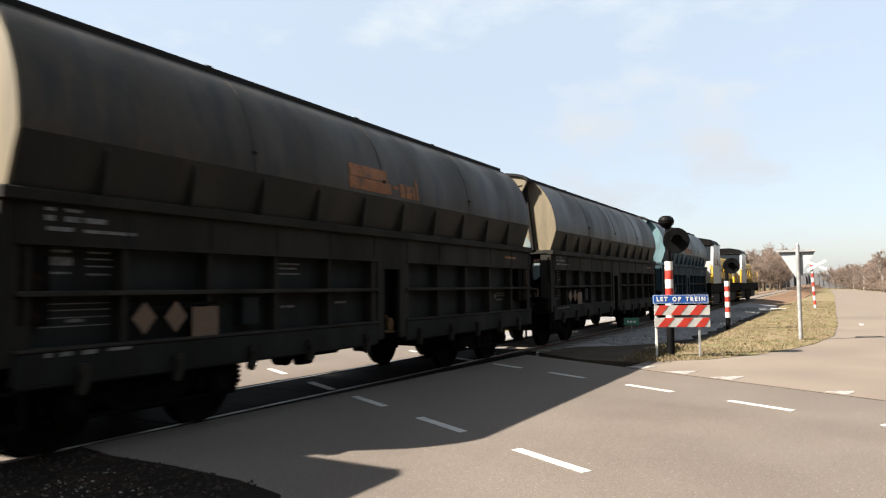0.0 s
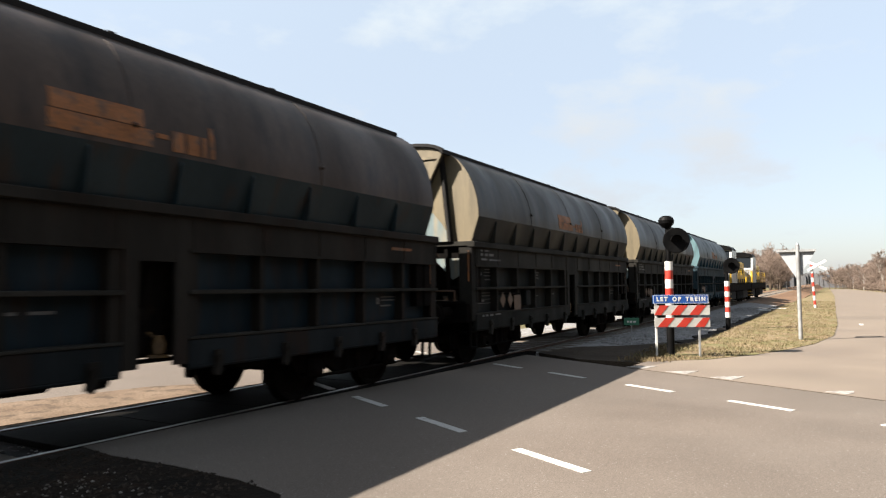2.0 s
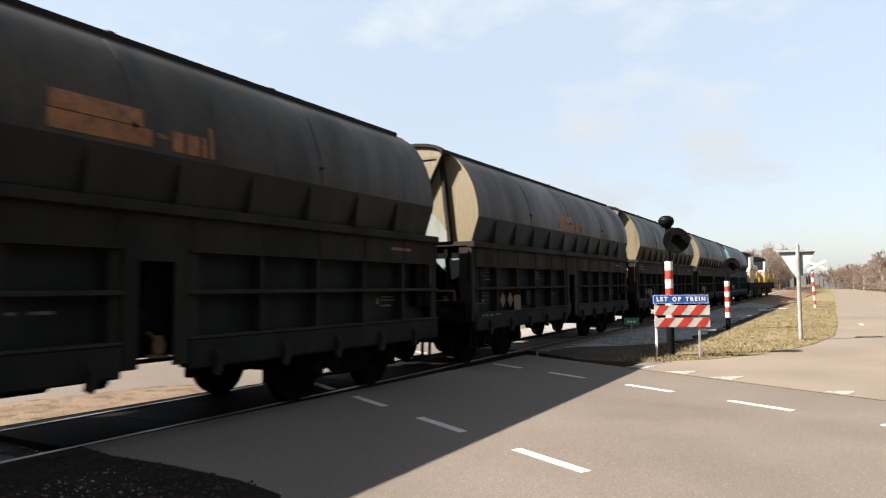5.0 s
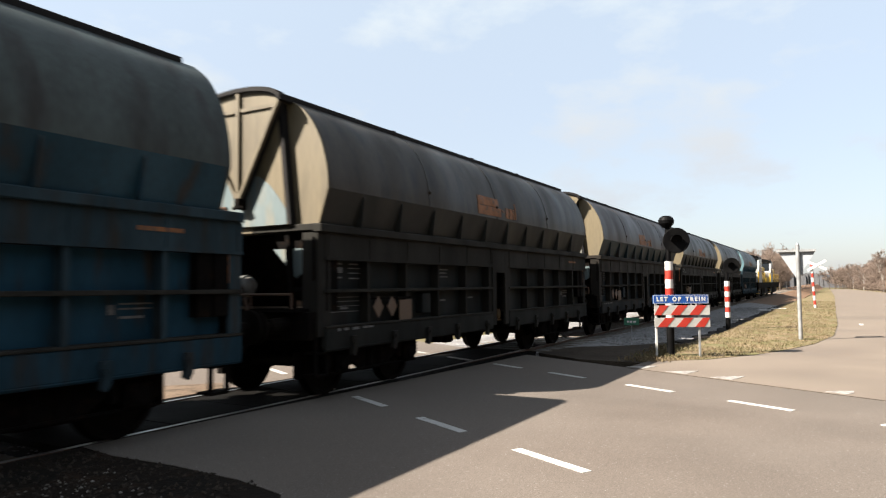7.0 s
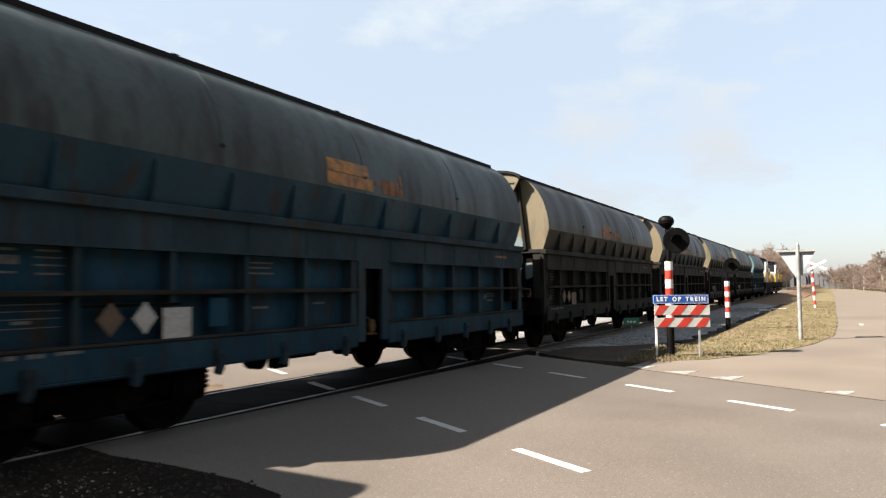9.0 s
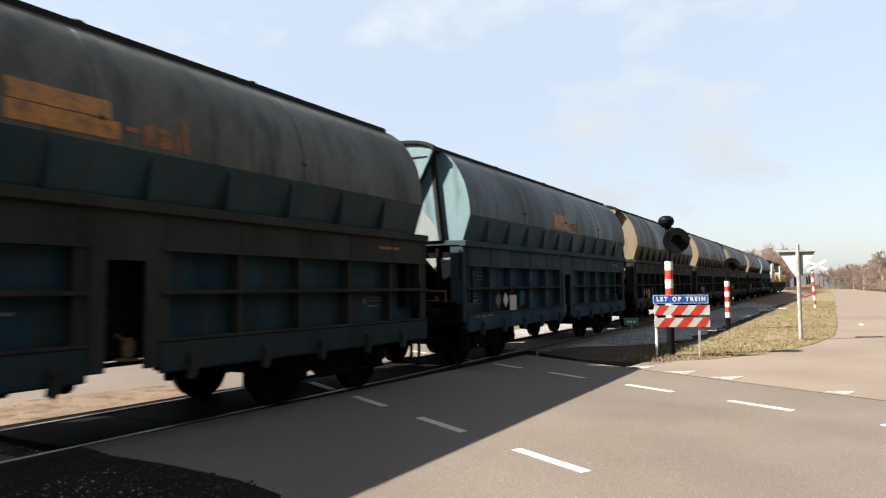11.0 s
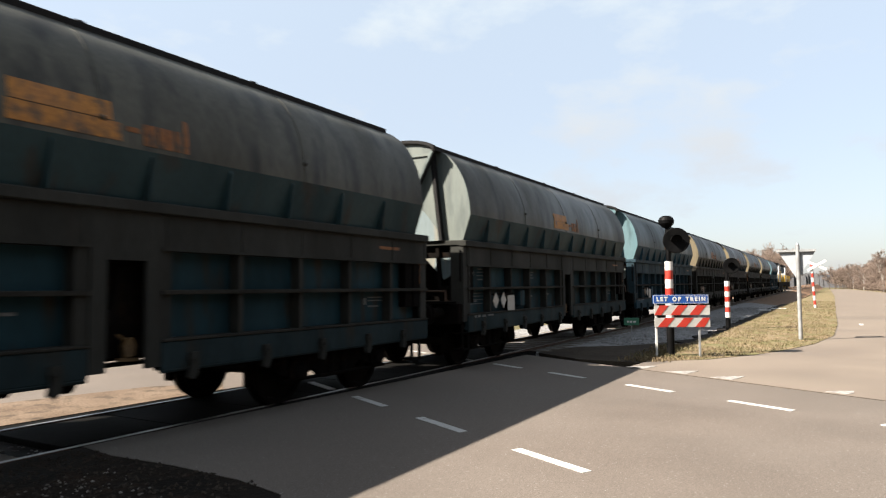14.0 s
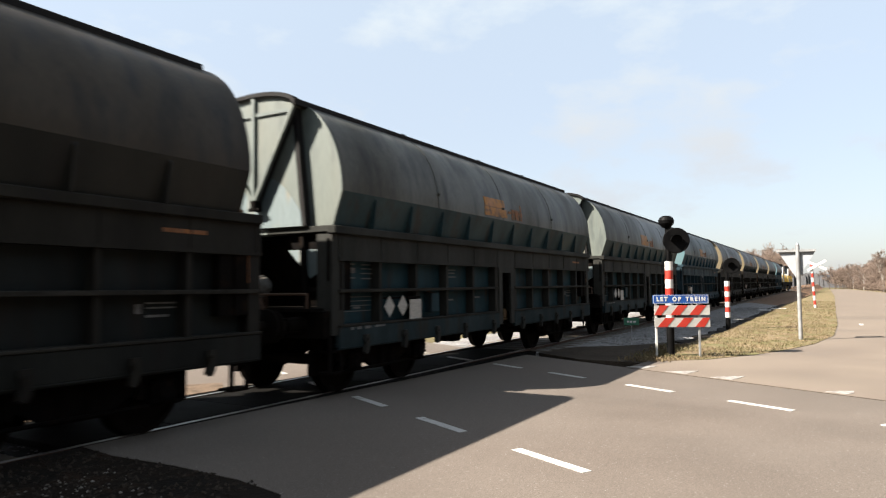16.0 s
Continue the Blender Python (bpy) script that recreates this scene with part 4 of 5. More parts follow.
    if marks > 1:
        for y0, y1, z0, z1 in ((0.34, 0.42, 2.26, 2.29), (0.52, 0.68, 2.26, 2.29), (0.34, 0.42, 2.17, 2.22), (0.52, 0.66, 2.17, 2.22), (0.70, 0.92, 2.17, 2.22), (0.36, 0.6, 2.08, 2.12), (0.7, 1.25, 2.08, 2.11)):
            add("notice_line", "mark%.2f_%.2f" % (y0, z0), lambda: b_mark(y0, y1, z0, z1, xf - 0.014), ink)
    if logo:
        for i, q in enumerate(EMBLEM):
            add("emblem_block", "emblem%d" % i, lambda: b_emblem(*q), M[logo], hood)
        for i, q in enumerate(EMBLEM_BARS):
            add("emblem_bar", "bar%d" % i, lambda: b_emblem(*q), M["orange_worn"], hood)
    for i, (y, mt) in enumerate(zip((1.36, 1.74, 2.13), plates)):
        back = (0, 0.12 if paint == "blue" and plates != OLD else 0.0, 0)
        if i < 2:
            add("diamond_placard", "diamond%d" % i, lambda: prism(bmesh.new(), [(y - 0.14, 1.265), (y, 1.10), (y + 0.14, 1.265), (y, 1.43)], HALF - 0.02, HALF - 0.012, "x"), M[mt], at=back)
        else:
            add("square_placard", "square", lambda: boxed(HALF - 0.02, HALF - 0.012, y - 0.18, y + 0.18, 1.03, 1.36), M[mt], at=back)
    add("placard_frame", "placard_frame", lambda: boxed(HALF - 0.06, HALF - 0.022, 1.2, 2.3, 1.38, 1.41), iron)
    add("small_box", "small_box", lambda: boxed(HALF - 0.19, HALF - 0.05, 2.72, 2.98, 1.12, 1.46, 0.01), P["panel"])
    return w


WHITE3 = ("placard",) * 3
WAGONS = []
for k, paint, label, marks, logo, plates in (
        (-2, "blue", "blue bulk hopper wagon with a bright aqua end", 1, "orange_worn", OLD),
        (-1, "olive", "sooty olive bulk hopper wagon with a cream end", 2, "", OLD),
        (0, "olive", "dark olive bulk hopper wagon with white notices", 2, "orange_worn", OLD),
        (1, "brown", "brown-dusted bulk hopper wagon with faded orange emblem", 1, "orange_worn", OLD),
        (2, "olive", "grimy olive hopper wagon with faded orange emblem", 1, "orange_worn", OLD),
        (3, "blue", "cleaner blue hopper wagon with clear orange emblem", 1, "orange", ("placard_old", "placard", "placard")),
        (4, "slate", "slate blue hopper wagon with pale green end", 1, "orange", WHITE3),
        (5, "slate", "slate blue hopper wagon with white placards", 1, "orange", WHITE3),
        (6, "olive", "dark olive hopper wagon under thick dust", 1, "", OLD)):
    WAGONS.append((hopper_wagon(k, paint, label, marks, logo, plates), -LEN * k))


# ---- locomotives ----
def locomotive(y, label):
    w = thing("locomotive", TRACK, y, 0, label, "locomotive", "locomotives of the train")
    yel, wht, blk = M["loco_yellow"], M["loco_white"], M["black_iron"]
    L = 15.6
    fr = part("underframe", boxed(-1.4, 1.4, 0.6, L - 0.6, 0.95, 1.45, 0.04), blk, w)
    part("walkway", boxed(-1.43, 1.43, 0.62, L - 0.62, 1.45, 1.53, 0.01), blk, w)
    part("fuel_tank", boxed(-1.25, 1.25, 5.7, 9.9, 0.25, 0.95, 0.08), blk, w)
    for y0 in (1.9, L - 5.3):
        part("bogie_skirt", boxed(-1.22, 1.22, y0, y0 + 3.4, 0.30, 0.95, 0.06), M["tank_grey_dark"], w, "dusty grey bogie side")
    part("short_hood", boxed(-0.95, 0.95, 0.75, 1.6, 1.5, 2.6, 0.12), wht, w)
    part("short_hood_band", boxed(-0.97, 0.97, 0.73, 1.5, 1.5, 2.0, 0.02), yel, w, "yellow lower band")
    cab = part("cab", prism(bmesh.new(), [(1.5, 1.53), (4.7, 1.53), (4.7, 2.7), (4.35, 3.9), (1.95, 3.9), (1.5, 2.75)], -1.42, 1.42, "x"), wht, w, "off-white driver's cab")
    part("cab_roof", prism(bmesh.new(), [(-1.46, 3.86), (1.46, 3.86), (1.25, 4.12), (0.6, 4.26), (-0.6, 4.26), (-1.25, 4.12)], 1.75, 4.5), M["black_paint"], cab, "black cab roof")
    for s in (-1, 1):
        for y0, y1 in ((1.82, 3.05), (3.2, 4.32)):
            part("window", boxed(min(s * 1.41, s * 1.435), max(s * 1.41, s * 1.435), y0, y1, 2.62, 3.84, 0.004), M["glass"], cab)
        part("door_seam", boxed(min(s * 1.41, s * 1.43), max(s * 1.41, s * 1.43), 4.22, 4.26, 1.6, 3.6), M["black_paint"], cab)
    for y0, y1, z0, z1 in ((1.52, 1.92, 2.86, 3.80), (4.68, 4.39, 2.84, 3.78)):
        bm = bmesh.new()
        d = -0.02 if y0 < y1 else 0.02
        vs = [bm.verts.new((x, y + e, z)) for e in (0.0, d) for x, y, z in ((-1.25, y0, z0), (1.25, y0, z0), (1.25, y1, z1), (-1.25, y1, z1))]
        for q in ((0, 1, 2, 3), (4, 5, 6, 7), (0, 1, 5, 4), (1, 2, 6, 5), (2, 3, 7, 6), (3, 0, 4, 7)):
            bm.faces.new([vs[i] for i in q])
        part("windscreen", bm, M["glass"], cab)
    part("fore_hood", boxed(-0.96, 0.96, 4.68, 8.22, 1.5, 2.75, 0.12), wht, w, "off-white hood before the cab")
    part("long_hood", boxed(-0.98, 0.98, 8.2, 13.8, 1.5, 3.25, 0.14), yel, w, "yellow engine hood")
    part("nose", boxed(-0.97, 0.97, 13.78, 14.5, 1.5, 2.65, 0.12), yel, w, "lower yellow nose")
    part("hood_band", boxed(-1.0, 1.0, 4.75, 14.32, 1.51, 1.85, 0.02), M["black_paint"], w, "black lower band")
    part("exhaust", boxed(-0.35, 0.35, 9.6, 10.8, 3.18, 3.6, 0.06), M["black_paint"], w)
    for i in range(7):
        for s in (-1, 1):
            part("grille", boxed(min(s * 0.97, s * 1.005), max(s * 0.97, s * 1.005), 5.4 + i * 1.1, 6.0 + i * 1.1, 2.3, 2.75, 0.01), M["black_paint"], w)
    for s in (-1, 1):
        bm = bmesh.new()
        for y0, y1 in ((0.7, 1.45), (4.8, 14.8)):
            n = max(2, int((y1 - y0) / 1.4))
            for z in (2.05, 2.55):
                rod(bm, (s * 1.38, y0, z), (s * 1.38, y1, z), 0.022, n=6)
            for i in range(n + 1):
                yy = y0 + (y1 - y0) * i / n
                rod(bm, (s * 1.38, yy, 1.5), (s * 1.38, yy, 2.55), 0.022, n=6)
        part("handrail", bm, yel, w, "yellow tubular handrail")
        for y0, d in ((0.6, -1), (L - 0.6, 1)):
            bm = bmesh.new()
            rod(bm, (s * 0.875, y0, 1.06), (s * 0.875, y0 + d * 0.35, 1.06), 0.11, n=12)
            rod(bm, (s * 0.875, y0 + d * 0.5, 1.06), (s * 0.875, y0 + d * 0.56, 1.06), 0.23, n=18)
            rod(bm, (s * 0.875, y0 + d * 0.3, 1.06), (s * 0.875, y0 + d * 0.5, 1.06), 0.07, n=12)
            part("buffer", bm, blk, w)
            for z in (0.45, 0.75):
                part("step", boxed(s * 1.28 - 0.14, s * 1.28 + 0.14, y0 + (0.1 if d < 0 else -0.5), y0 + (0.5 if d < 0 else -0.1), z, z + 0.04), yel, w)
    for y0 in (0.5, L - 0.6):
        part("buffer_beam", boxed(-1.4, 1.4, y0, y0 + 0.12, 0.75, 1.56, 0.02), blk, w)
    for yc in (3.6, L - 3.6):
        put("bogie_frame", shared("bogie", b_bogie, M["black_iron"]), w, "", (0, yc, 0))
        for d in (-0.9, 0.9):
            ax = put("wheelset", shared("axle", b_axle, M["wheel"]), w, "", (0, yc + d, 0.457))
            for s in (-1, 1):
                put("wheel", shared("wheel%d" % s, lambda: b_wheel(s), M["wheel"]), ax)
            WHEELSETS.append((ax, yc + d, 0.457, rnd.uniform(0, 6.28)))
    return w


LOCOS = [(locomotive(38.0, "yellow and off-white diesel locomotive coupled to the wagons"), 38.0),
         (locomotive(53.0, "leading yellow and off-white diesel locomotive"), 53.0)]


# ---- crossing signals and signs ----
def banded(parent, z0, step, count, r):
    """White and red bands up a post, one part each."""
    for i in range(count):
        part("white_band" if i % 2 == 0 else "red_band", rod(bmesh.new(), (0, 0, z0 + i * step), (0, 0, z0 + (i + 1) * step), r, n=16), M["white"] if i % 2 == 0 else M["red"], parent)


def crossing_signal(x, y, turn, big, label):
    w = thing("crossing_signal", x, y, 0, label, "crossing signal", "signals of the level crossing", turn)
    if big:
        part("post_foot", rod(bmesh.new(), (0, 0, -0.2), (0, 0, 0.70), 0.085, n=16), M["black_paint"], w)
        banded(w, 0.70, 0.2, 7, 0.088)
        part("post_top", rod(bmesh.new(), (0, 0, 2.10), (0, 0, 2.85), 0.06, n=14), M["black_paint"], w)
        zc, zt = 2.56, 3.0
    else:
        part("post_foot", rod(bmesh.new(), (0, 0, -0.2), (0, 0, 0.42), 0.085, n=16), M["black_paint"], w)
        banded(w, 0.42, 0.185, 7, 0.088)
        part("post_top", rod(bmesh.new(), (0, 0, 1.715), (0, 0, 2.45), 0.06, n=14), M["black_paint"], w)
        zc, zt = 2.26, 2.6
    disc = part("target_board", lathe(bmesh.new(), [(0.04, -0.02), (0.27, -0.03), (0.285, -0.05), (0.285, -0.085), (0.27, -0.09), (0.05, -0.07)], (0.16, -0.06, zc), "y", 32), M["black_paint"], w, "round black signal board")
    hoodbm = bmesh.new()
    for i in range(9):
        a0, a1 = math.pi * i / 9, math.pi * (i + 1) / 9
        pts = [(0.16 + r * math.cos(a), yy, zc + r * math.sin(a)) for r, a, yy in ((0.12, a0, -0.09), (0.12, a1, -0.09), (0.12, a1, -0.30), (0.12, a0, -0.30), (0.128, a0, -0.09), (0.128, a1, -0.09), (0.128, a1, -0.30), (0.128, a0, -0.30))]
        v = [hoodbm.verts.new(p) for p in pts]
        for q in ((0, 1, 2, 3), (4, 5, 6, 7), (2, 3, 7, 6)):
            hoodbm.faces.new([v[j] for j in q])
    part("lamp_hood", hoodbm, M["black_paint"], disc)
    part("lens", lathe(bmesh.new(), [(0.11, -0.085), (0.105, -0.105), (0.06, -0.125), (0.01, -0.13)], (0.16, 0, zc), "y", 20), M["lens_red"], disc, "unlit dark red lens")
    part("lamp_case", boxed(0.02, 0.30, -0.06, 0.16, zc - 0.16, zc + 0.16, 0.04), M["black_paint"], disc)
    if big:
        bell = part("bell", lathe(bmesh.new(), [(0.03, -0.15), (0.10, -0.13), (0.165, -0.05), (0.175, 0.02), (0.14, 0.09), (0.08, 0.125), (0.02, 0.13)], (-0.03, 0, zt), "z", 20), M["black_paint"], w, "black warning bell")
    return w


crossing_signal(-3.49, 15.7, 18, True, "black crossing signal with bell on banded post")
crossing_signal(-3.81, 26.2, 10, False, "shorter crossing signal with a red and white post")

# warning board on two legs before the signal
wb = thing("warning_board", -3.38, 15.78, 0, "blue notice above red and white striped boards on legs", "warning sign", "", 0)
wb.matrix_basis = pose(-3.62, 15.22, 0, 0, 0, 27)
W0, W1 = -0.10, 1.08


def striped(z0, z1, flip, name):
    bm = boxed(W0, W1, -0.03, -0.008, z0, z1)
    board = part(name, bm, M["board_grey"], wb, "red and grey-white striped board")
    n, slant = 3, 0.19
    for i in range(-1, 4):
        x0 = W0 + i * 0.40 + (0.06 if flip else -0.06)
        quad = [(x0, z0), (x0 + 0.2, z0), (x0 + 0.2 + slant * 0.9, z1), (x0 + slant * 0.9, z1)]
        quad = [(min(max(x, W0), W1), z) for x, z in quad]
        if quad[1][0] - quad[0][0] + quad[2][0] - quad[3][0] > 0.05:
            bm = bmesh.new()
            prism(bm, quad, -0.036, -0.028)
            part("stripe", bm, M["red"], board)
    return board


striped(0.92, 1.13, False, "striped_board")
striped(0.66, 0.86, True, "striped_board")
plate = part("name_plate", boxed(W0 - 0.03, W1 - 0.02, -0.035, -0.01, 1.165, 1.36, 0.004), M["blue_sign"], wb, "blue plate with white letters and border")
bm = bmesh.new()
for x0, x1, z0, z1 in ((W0 - 0.02, W1 - 0.03, 1.345, 1.352), (W0 - 0.02, W1 - 0.03, 1.173, 1.18), (W0 - 0.02, W0 - 0.013, 1.18, 1.345), (W1 - 0.037, W1 - 0.03, 1.18, 1.345)):
    box(bm, x0, x1, -0.04, -0.034, z0, z1)
part("border", bm, M["white"], plate)
tx = bpy.data.curves.new("lettering", "FONT")
tx.offset = 0.006
tx.body, tx.size, tx.align_x, tx.align_y, tx.extrude, tx.space_character, tx.space_word = "LET OP TREIN", 0.125, "CENTER", "CENTER", 0.003, 1.5, 1.6
tob = new("lettering_source", tx)
bpy.context.view_layer.update()
tme = bpy.data.meshes.new_from_object(tob.evaluated_get(bpy.context.evaluated_depsgraph_get()))
bpy.data.objects.remove(tob)
tme.materials.append(M["white"])
xs = sorted(v.co.x for v in tme.vertices)
span = xs[-1] - xs[0]
for v in tme.vertices:
    v.co.x *= 1.04 / span
xs = [x * 1.04 / span for x in xs]
gaps = sorted(sorted(((b - a, (a + b) / 2) for a, b in zip(xs, xs[1:])), reverse=True)[:2], key=lambda g: g[1])
cuts = [-9.0, gaps[0][1], gaps[1][1], 9.0]
for lo, hi in zip(cuts, cuts[1:]):
    bm = bmesh.new()
    bm.from_mesh(tme)
    bmesh.ops.delete(bm, geom=[v for v in bm.verts if not lo < v.co.x < hi], context="VERTS")
    part("word", bm, M["white"], plate, "white capital letters").matrix_basis = pose((W0 + W1) / 2 - 0.02, -0.040, 1.262, 90, 0, 0)
for x in (-0.06, 0.86):
    part("leg", boxed(x - 0.022, x + 0.022, -0.006, 0.03, -0.1, 1.18, 0.004), M["white"] if x < 0 else M["galv"], wb, "pale metal leg")

# small green plate by the track
gs = thing("track_sign", -5.63, 20.3, -0.1, "small green plate on a thin stake", "sign")
gs.matrix_basis = pose(-5.63, 20.3, -0.1, 0, 0, 20)
pl = part("plate", boxed(-0.22, 0.22, -0.02, 0.0, 0.5, 0.72, 0.01), M["green_sign"], gs)
bm = bmesh.new()
for x0, x1 in ((-0.13, -0.07), (-0.05, 0.02), (0.04, 0.13)):
    box(bm, x0, x1, -0.024, -0.018, 0.58, 0.63)
part("letter_bar", bm, M["white"], pl)
part("stake", rod(bmesh.new(), (0, 0.01, -0.2), (0, 0.01, 0.6), 0.015, n=8), M["galv"], gs)

# tall post with plates set at an angle
rp = thing("road_sign", -1.27, 21.8, 0, "galvanised post with pale plates seen from behind", "road sign")
part("post", rod(bmesh.new(), (0, 0, -0.2), (0, 0, 2.68), 0.055, n=14), M["galv"], rp)
bm = bmesh.new()
bar(bm, (0.07, 0.06, 2.18), (0.09, 0.5, 2.18), 0.02, 0.72, (0, 0, 1))
part("plate", bm, M["plate_back"], rp)
part("triangle_plate", prism(bmesh.new(), [(-0.50, 2.50), (0.44, 2.50), (-0.01, 1.74), (-0.05, 1.74)], 0.06, 0.075), M["plate_pale"], rp, "back of a pale triangular plate")
part("arm", bar(bmesh.new(), (-0.56, 0.02, 2.53), (0.46, 0.02, 2.53), 0.09, 0.06), M["galv"], rp)
part("cap", lathe(bmesh.new(), [(0.03, 2.66), (0.045, 2.70), (0.02, 2.75)], (0, 0, 0), "z", 10), M["galv"], rp)

# St Andrew's cross on a leaning banded post
ac = thing("crossbuck", -2.22, 53.4, 0, "white diagonal cross on a leaning red and white post", "crossing sign")
ac.matrix_basis = pose(-2.15, 53.4, 0, 0, -2.8, 0)
banded(ac, -0.1, 0.31, 10, 0.085)
for s in (-1, 1):
    bm = bmesh.new()
    bar(bm, (0.32 - 0.58, -0.13 - 0.02 * s, 2.90 - s * 0.31), (0.32 + 0.58, -0.13 - 0.02 * s, 2.90 + s * 0.31), 0.16, 0.03, (0, 1, 0))
    part("cross_arm", bm, M["white"], ac)


# ---- trees and distance ----
def bare_tree(seed, height, spread, trunk_mat, lean=0.0):
    """Trunk, limbs and a crown of fine bare twigs, as two meshes."""
    r = random.Random(seed)
    wood, twig = bmesh.new(), ([], [])

    def grow(p, d, length, rad, depth):
        q = p + d * length
        if depth < 3:
            rod(wood, p, q, rad, rad * 0.68, 6 if depth < 2 else 4)
        else:
            k = len(twig[0])
            s = d.cross(Vector((r.uniform(-1, 1), r.uniform(-1, 1), r.uniform(-1, 1)))).normalized() * rad
            twig[0].extend([tuple(p - s), tuple(p + s), tuple(q)])
            twig[1].append((k, k + 1, k + 2))
        if depth >= 5:
            return
        count = (8, 5, 5, 5, 4)[depth]
        for i in range(count):
            f = r.uniform(0.35, 1.0) if depth else 0.3 + 0.7 * (i + 0.5) / count
            side = Vector((r.uniform(-1, 1), r.uniform(-1, 1), r.uniform(-0.2, 0.6)))
            nd = (d * (0.75 if depth else 0.55) + side.normalized() * spread * r.uniform(0.6, 1.1)).normalized()
            grow(p + d * length * f, nd, length * r.uniform(0.42, 0.66), rad * 0.5 if depth < 2 else max(rad * 0.6, 0.034), depth + 1)

    grow(Vector((0, 0, -0.1)), Vector((lean, 0, 1)).normalized(), height * 0.62, height * 0.014, 0)
    bmesh.ops.recalc_face_normals(wood, faces=wood.faces)
    m1 = bpy.data.meshes.new("trunk")
    wood.to_mesh(m1)
    wood.free()
    m1.materials.append(trunk_mat)
    m2 = bpy.data.meshes.new("crown")
    m2.from_pydata(twig[0], [], twig[1])
    m2.materials.append(M["twig"])
    return m1, m2


KINDS = [bare_tree(1, 11, 0.75, M["bark"]), bare_tree(2, 9, 0.9, M["bark"]), bare_tree(3, 10, 0.6, M["birch"], 0.05)]
tr = random.Random(8)


def tree(x, y, kind, size, label, group):
    t = thing("tree", x, y, -0.1, label, "tree", group)
    t.matrix_basis = pose(x, y, -0.1, 0, 0, tr.uniform(0, 360)) @ Matrix.Scale(size, 4)
    put("trunk", KINDS[kind][0], t)
    put("crown", KINDS[kind][1], t)


for i in range(130):
    y = 138 + i * 1.7 + tr.uniform(-2, 2)
    edge = 6.2 - max(0.0, y - 155) * 0.047
    tree(edge + 1.5 + tr.uniform(0, 15), y, tr.choice((0, 1, 1, 1)), tr.uniform(0.6, 0.86), "bare brown winter tree along the road", "trees along the road")
for i in range(60):
    y = 300 + i * 2
    tree(tr.uniform(-7.5, 5), y, tr.choice((0, 1)), tr.uniform(0.6, 0.95), "bare grey-brown tree in the distance", "trees at the end of the road")
for x, y, k in ((5.2, 168, 0.85), (2.6, 232, 0.8), (0.2, 285, 0.9)):
    tree(x + 0.6, y, 2, k, "pale-stemmed birch at the edge of the road", "trees along the road")
for i in range(36):
    y = 150 + i * 2.3 + tr.uniform(-4, 4)
    tree(-y * tr.uniform(0.078, 0.108), y, tr.choice((0, 1)), tr.uniform(0.72, 1.0), "bare winter tree beyond the track", "trees beyond the track")
for i in range(140):
    y = 144 + i * 1.35 + tr.uniform(-2, 2)
    edge = 6.2 - max(0.0, y - 155) * 0.047
    t = thing("shrub", edge + 0.8 + tr.uniform(0, 6), y, -1.2, "low brown leafless shrub under the trees", "shrub", "shrubs along the road", tr.uniform(0, 360))
    t.matrix_basis = t.matrix_basis @ Matrix.Scale(tr.uniform(0.35, 0.62), 4)
    put("stems", KINDS[1][0], t)
    put("crown", KINDS[1][1], t)
bm = bmesh.new()
fr = random.Random(3)
for i in range(900):
    x = -330 + i * 0.6
    y = 560 + 40 * math.sin(i * 0.03) + fr.uniform(-12, 12)
    h = 10 + 5 * noise.noise(Vector((i * 0.021, 2, 0))) + 1.6 * noise.noise(Vector((i * 0.13, 5, 0))) + fr.uniform(-0.7, 0.7)
    w = fr.uniform(0.9, 1.7)
    prism(bm, [(x - w, -0.3), (x - w * 1.1, h * 0.7), (x - w * 0.6, h * 0.92), (x + fr.uniform(-0.3, 0.3), h), (x + w * 0.7, h * 0.9), (x + w, h * 0.66), (x + w, -0.3)], y, y + 3)
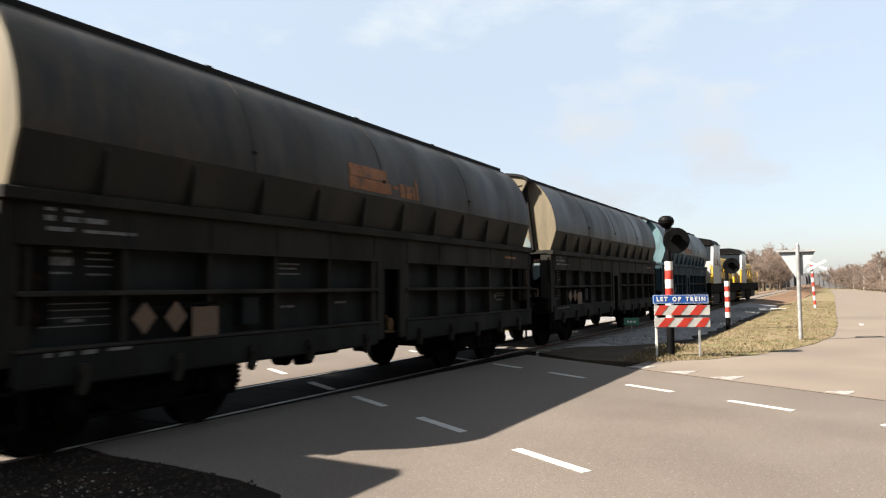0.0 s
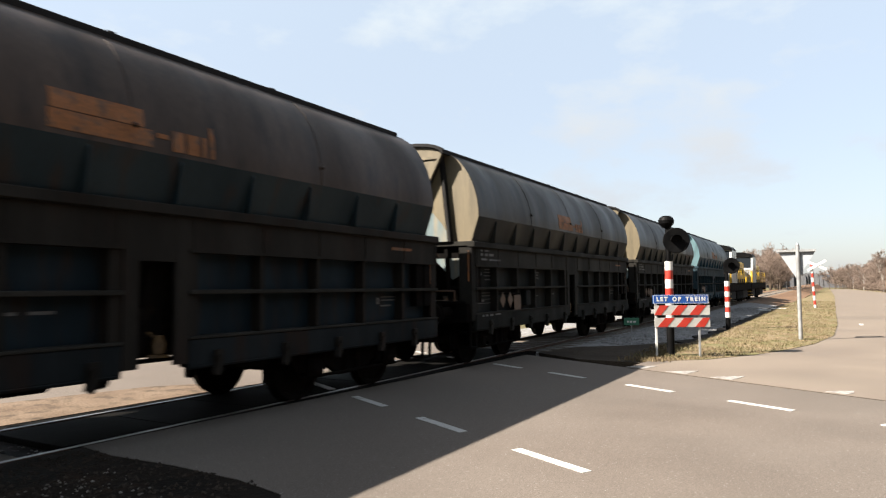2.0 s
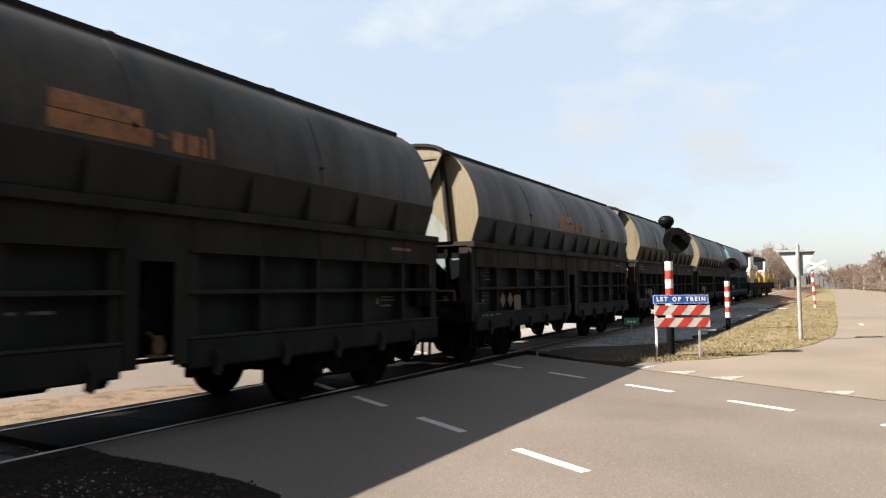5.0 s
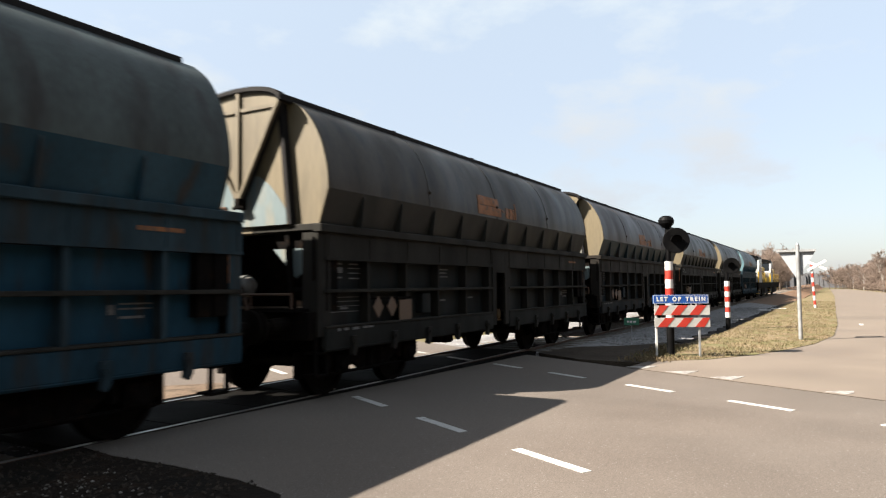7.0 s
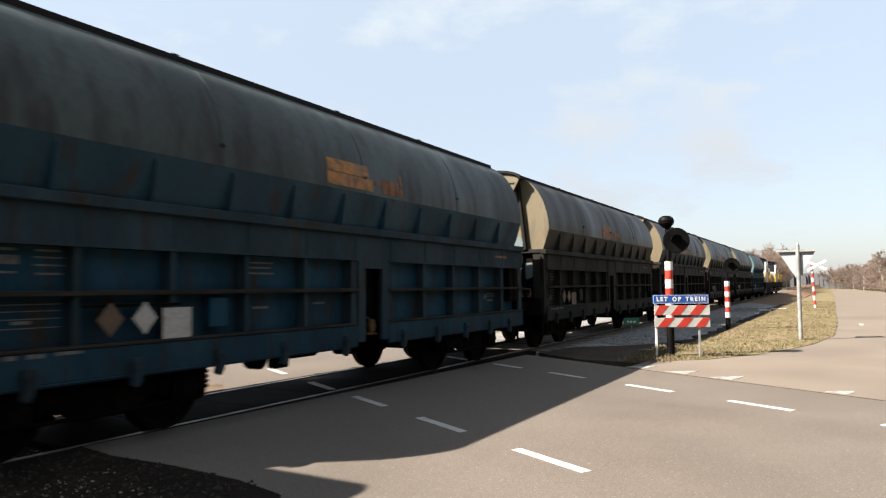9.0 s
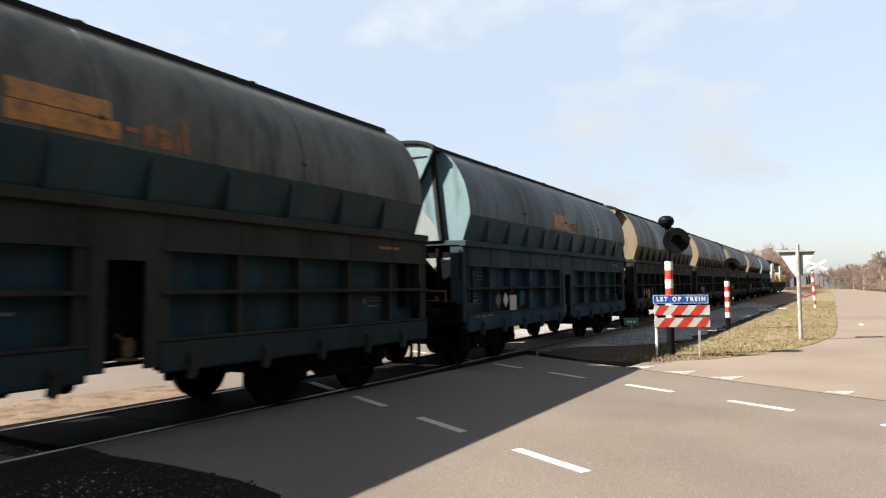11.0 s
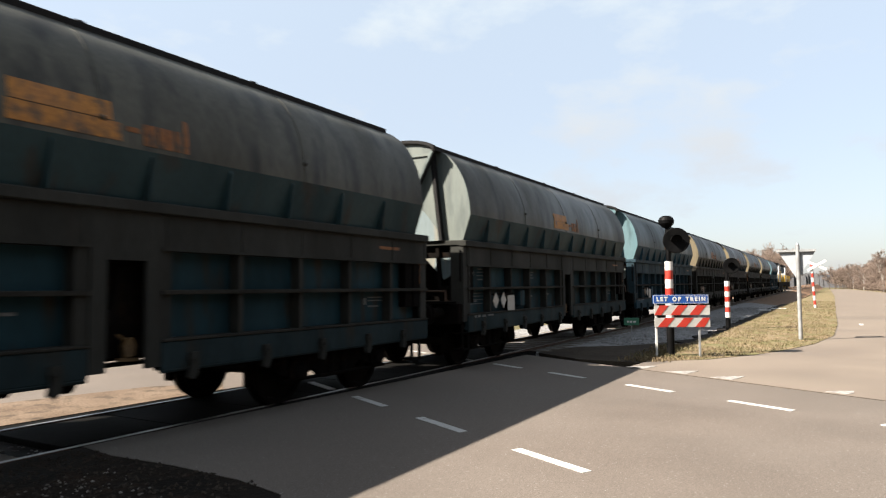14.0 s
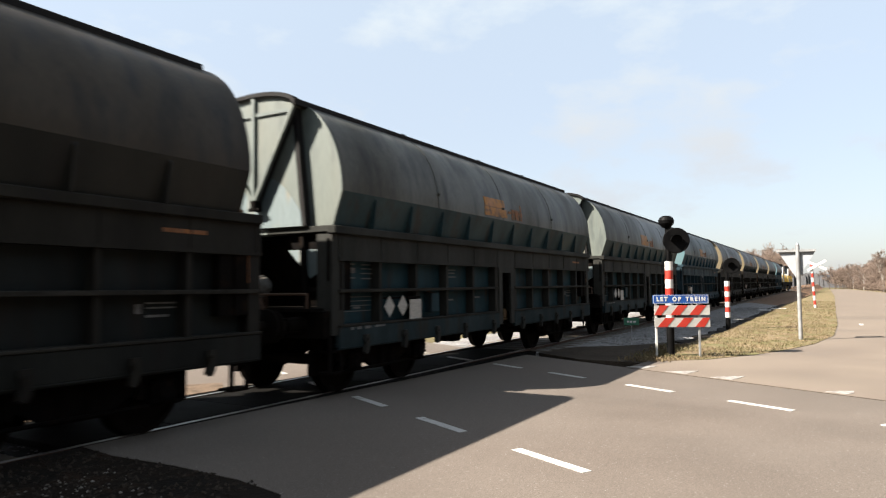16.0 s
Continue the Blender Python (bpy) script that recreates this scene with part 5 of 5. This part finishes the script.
tagged(part("far_woods", bm, M["far_wood"]), "hazy brown woods on the horizon", "woods", "", "stuff")

# unseen tree mass, added to keep low sky light off the wagon sides
bm = bmesh.new()
for i in range(60):
    y = -70 + i * 3.2
    x = 17 + fr.uniform(-1.5, 1.5)
    h = 9 + fr.uniform(-2, 2)
    prism(bm, [(y - 2.4, -0.3), (y - 2.6, h * 0.5), (y - 1.5, h * 0.88), (y + fr.uniform(-0.7, 0.7), h), (y + 1.6, h * 0.85), (y + 2.5, h * 0.5), (y + 2.4, -0.3)], x, x + 4, "x")
tagged(part("roadside_woods", bm, M["bark"]), "added unseen brown tree mass that blocks low sky light", "woods", "", "stuff")


# ---- movement ----
RUN = [(0.0, 2.97), (0.6, 5.53), (1.3, 8.51), (3.6, 18.72), (4.2, 21.2), (6.4, 30.48), (7.1, 33.39), (8.0, 37.15), (9.2, 42.2), (12.5, 56.76), (13.3, 60.18), (14.0, 63.11), (15.4, 69.56), (16.0, 72.16)]


def run_at(t):
    """How far the tail of the first wagon has come at t."""
    for (t0, s0), (t1, s1) in zip(RUN, RUN[1:]):
        if t0 <= t <= t1:
            return s0 + (s1 - s0) * (t - t0) / (t1 - t0)


def on_track(y, length):
    """The pose of a vehicle whose tail is at y, turned along the bend."""
    a, b = y + 1.6, y + length - 1.6
    turn = math.degrees(math.atan2(bend(b) - bend(a), b - a))
    x = bend(a) - (bend(b) - bend(a)) / (b - a) * 1.6
    slope = (rise(b) - rise(a)) / (b - a)
    return pose(TRACK + x, y, rise(a) - slope * 1.6, math.degrees(math.atan(slope)), 0, -turn)


def motions():
    steps = sorted({t for t, _ in RUN} | {float(i) for i in range(17)})
    for w, offset in WAGONS + LOCOS:
        length = BODY if offset <= 2 * LEN else 15.6
        walk(w, [(t, on_track(run_at(t) + offset, length)) for t in steps])
    times = [min(0.1333333 * i, 16.0) for i in range(121)]
    for ax, y, z, a in WHEELSETS:
        walk(ax, [(t, Matrix.Translation((0, y, z)) @ Matrix.Rotation(a - run_at(t) / 0.457, 4, "X")) for t in times])


motions()
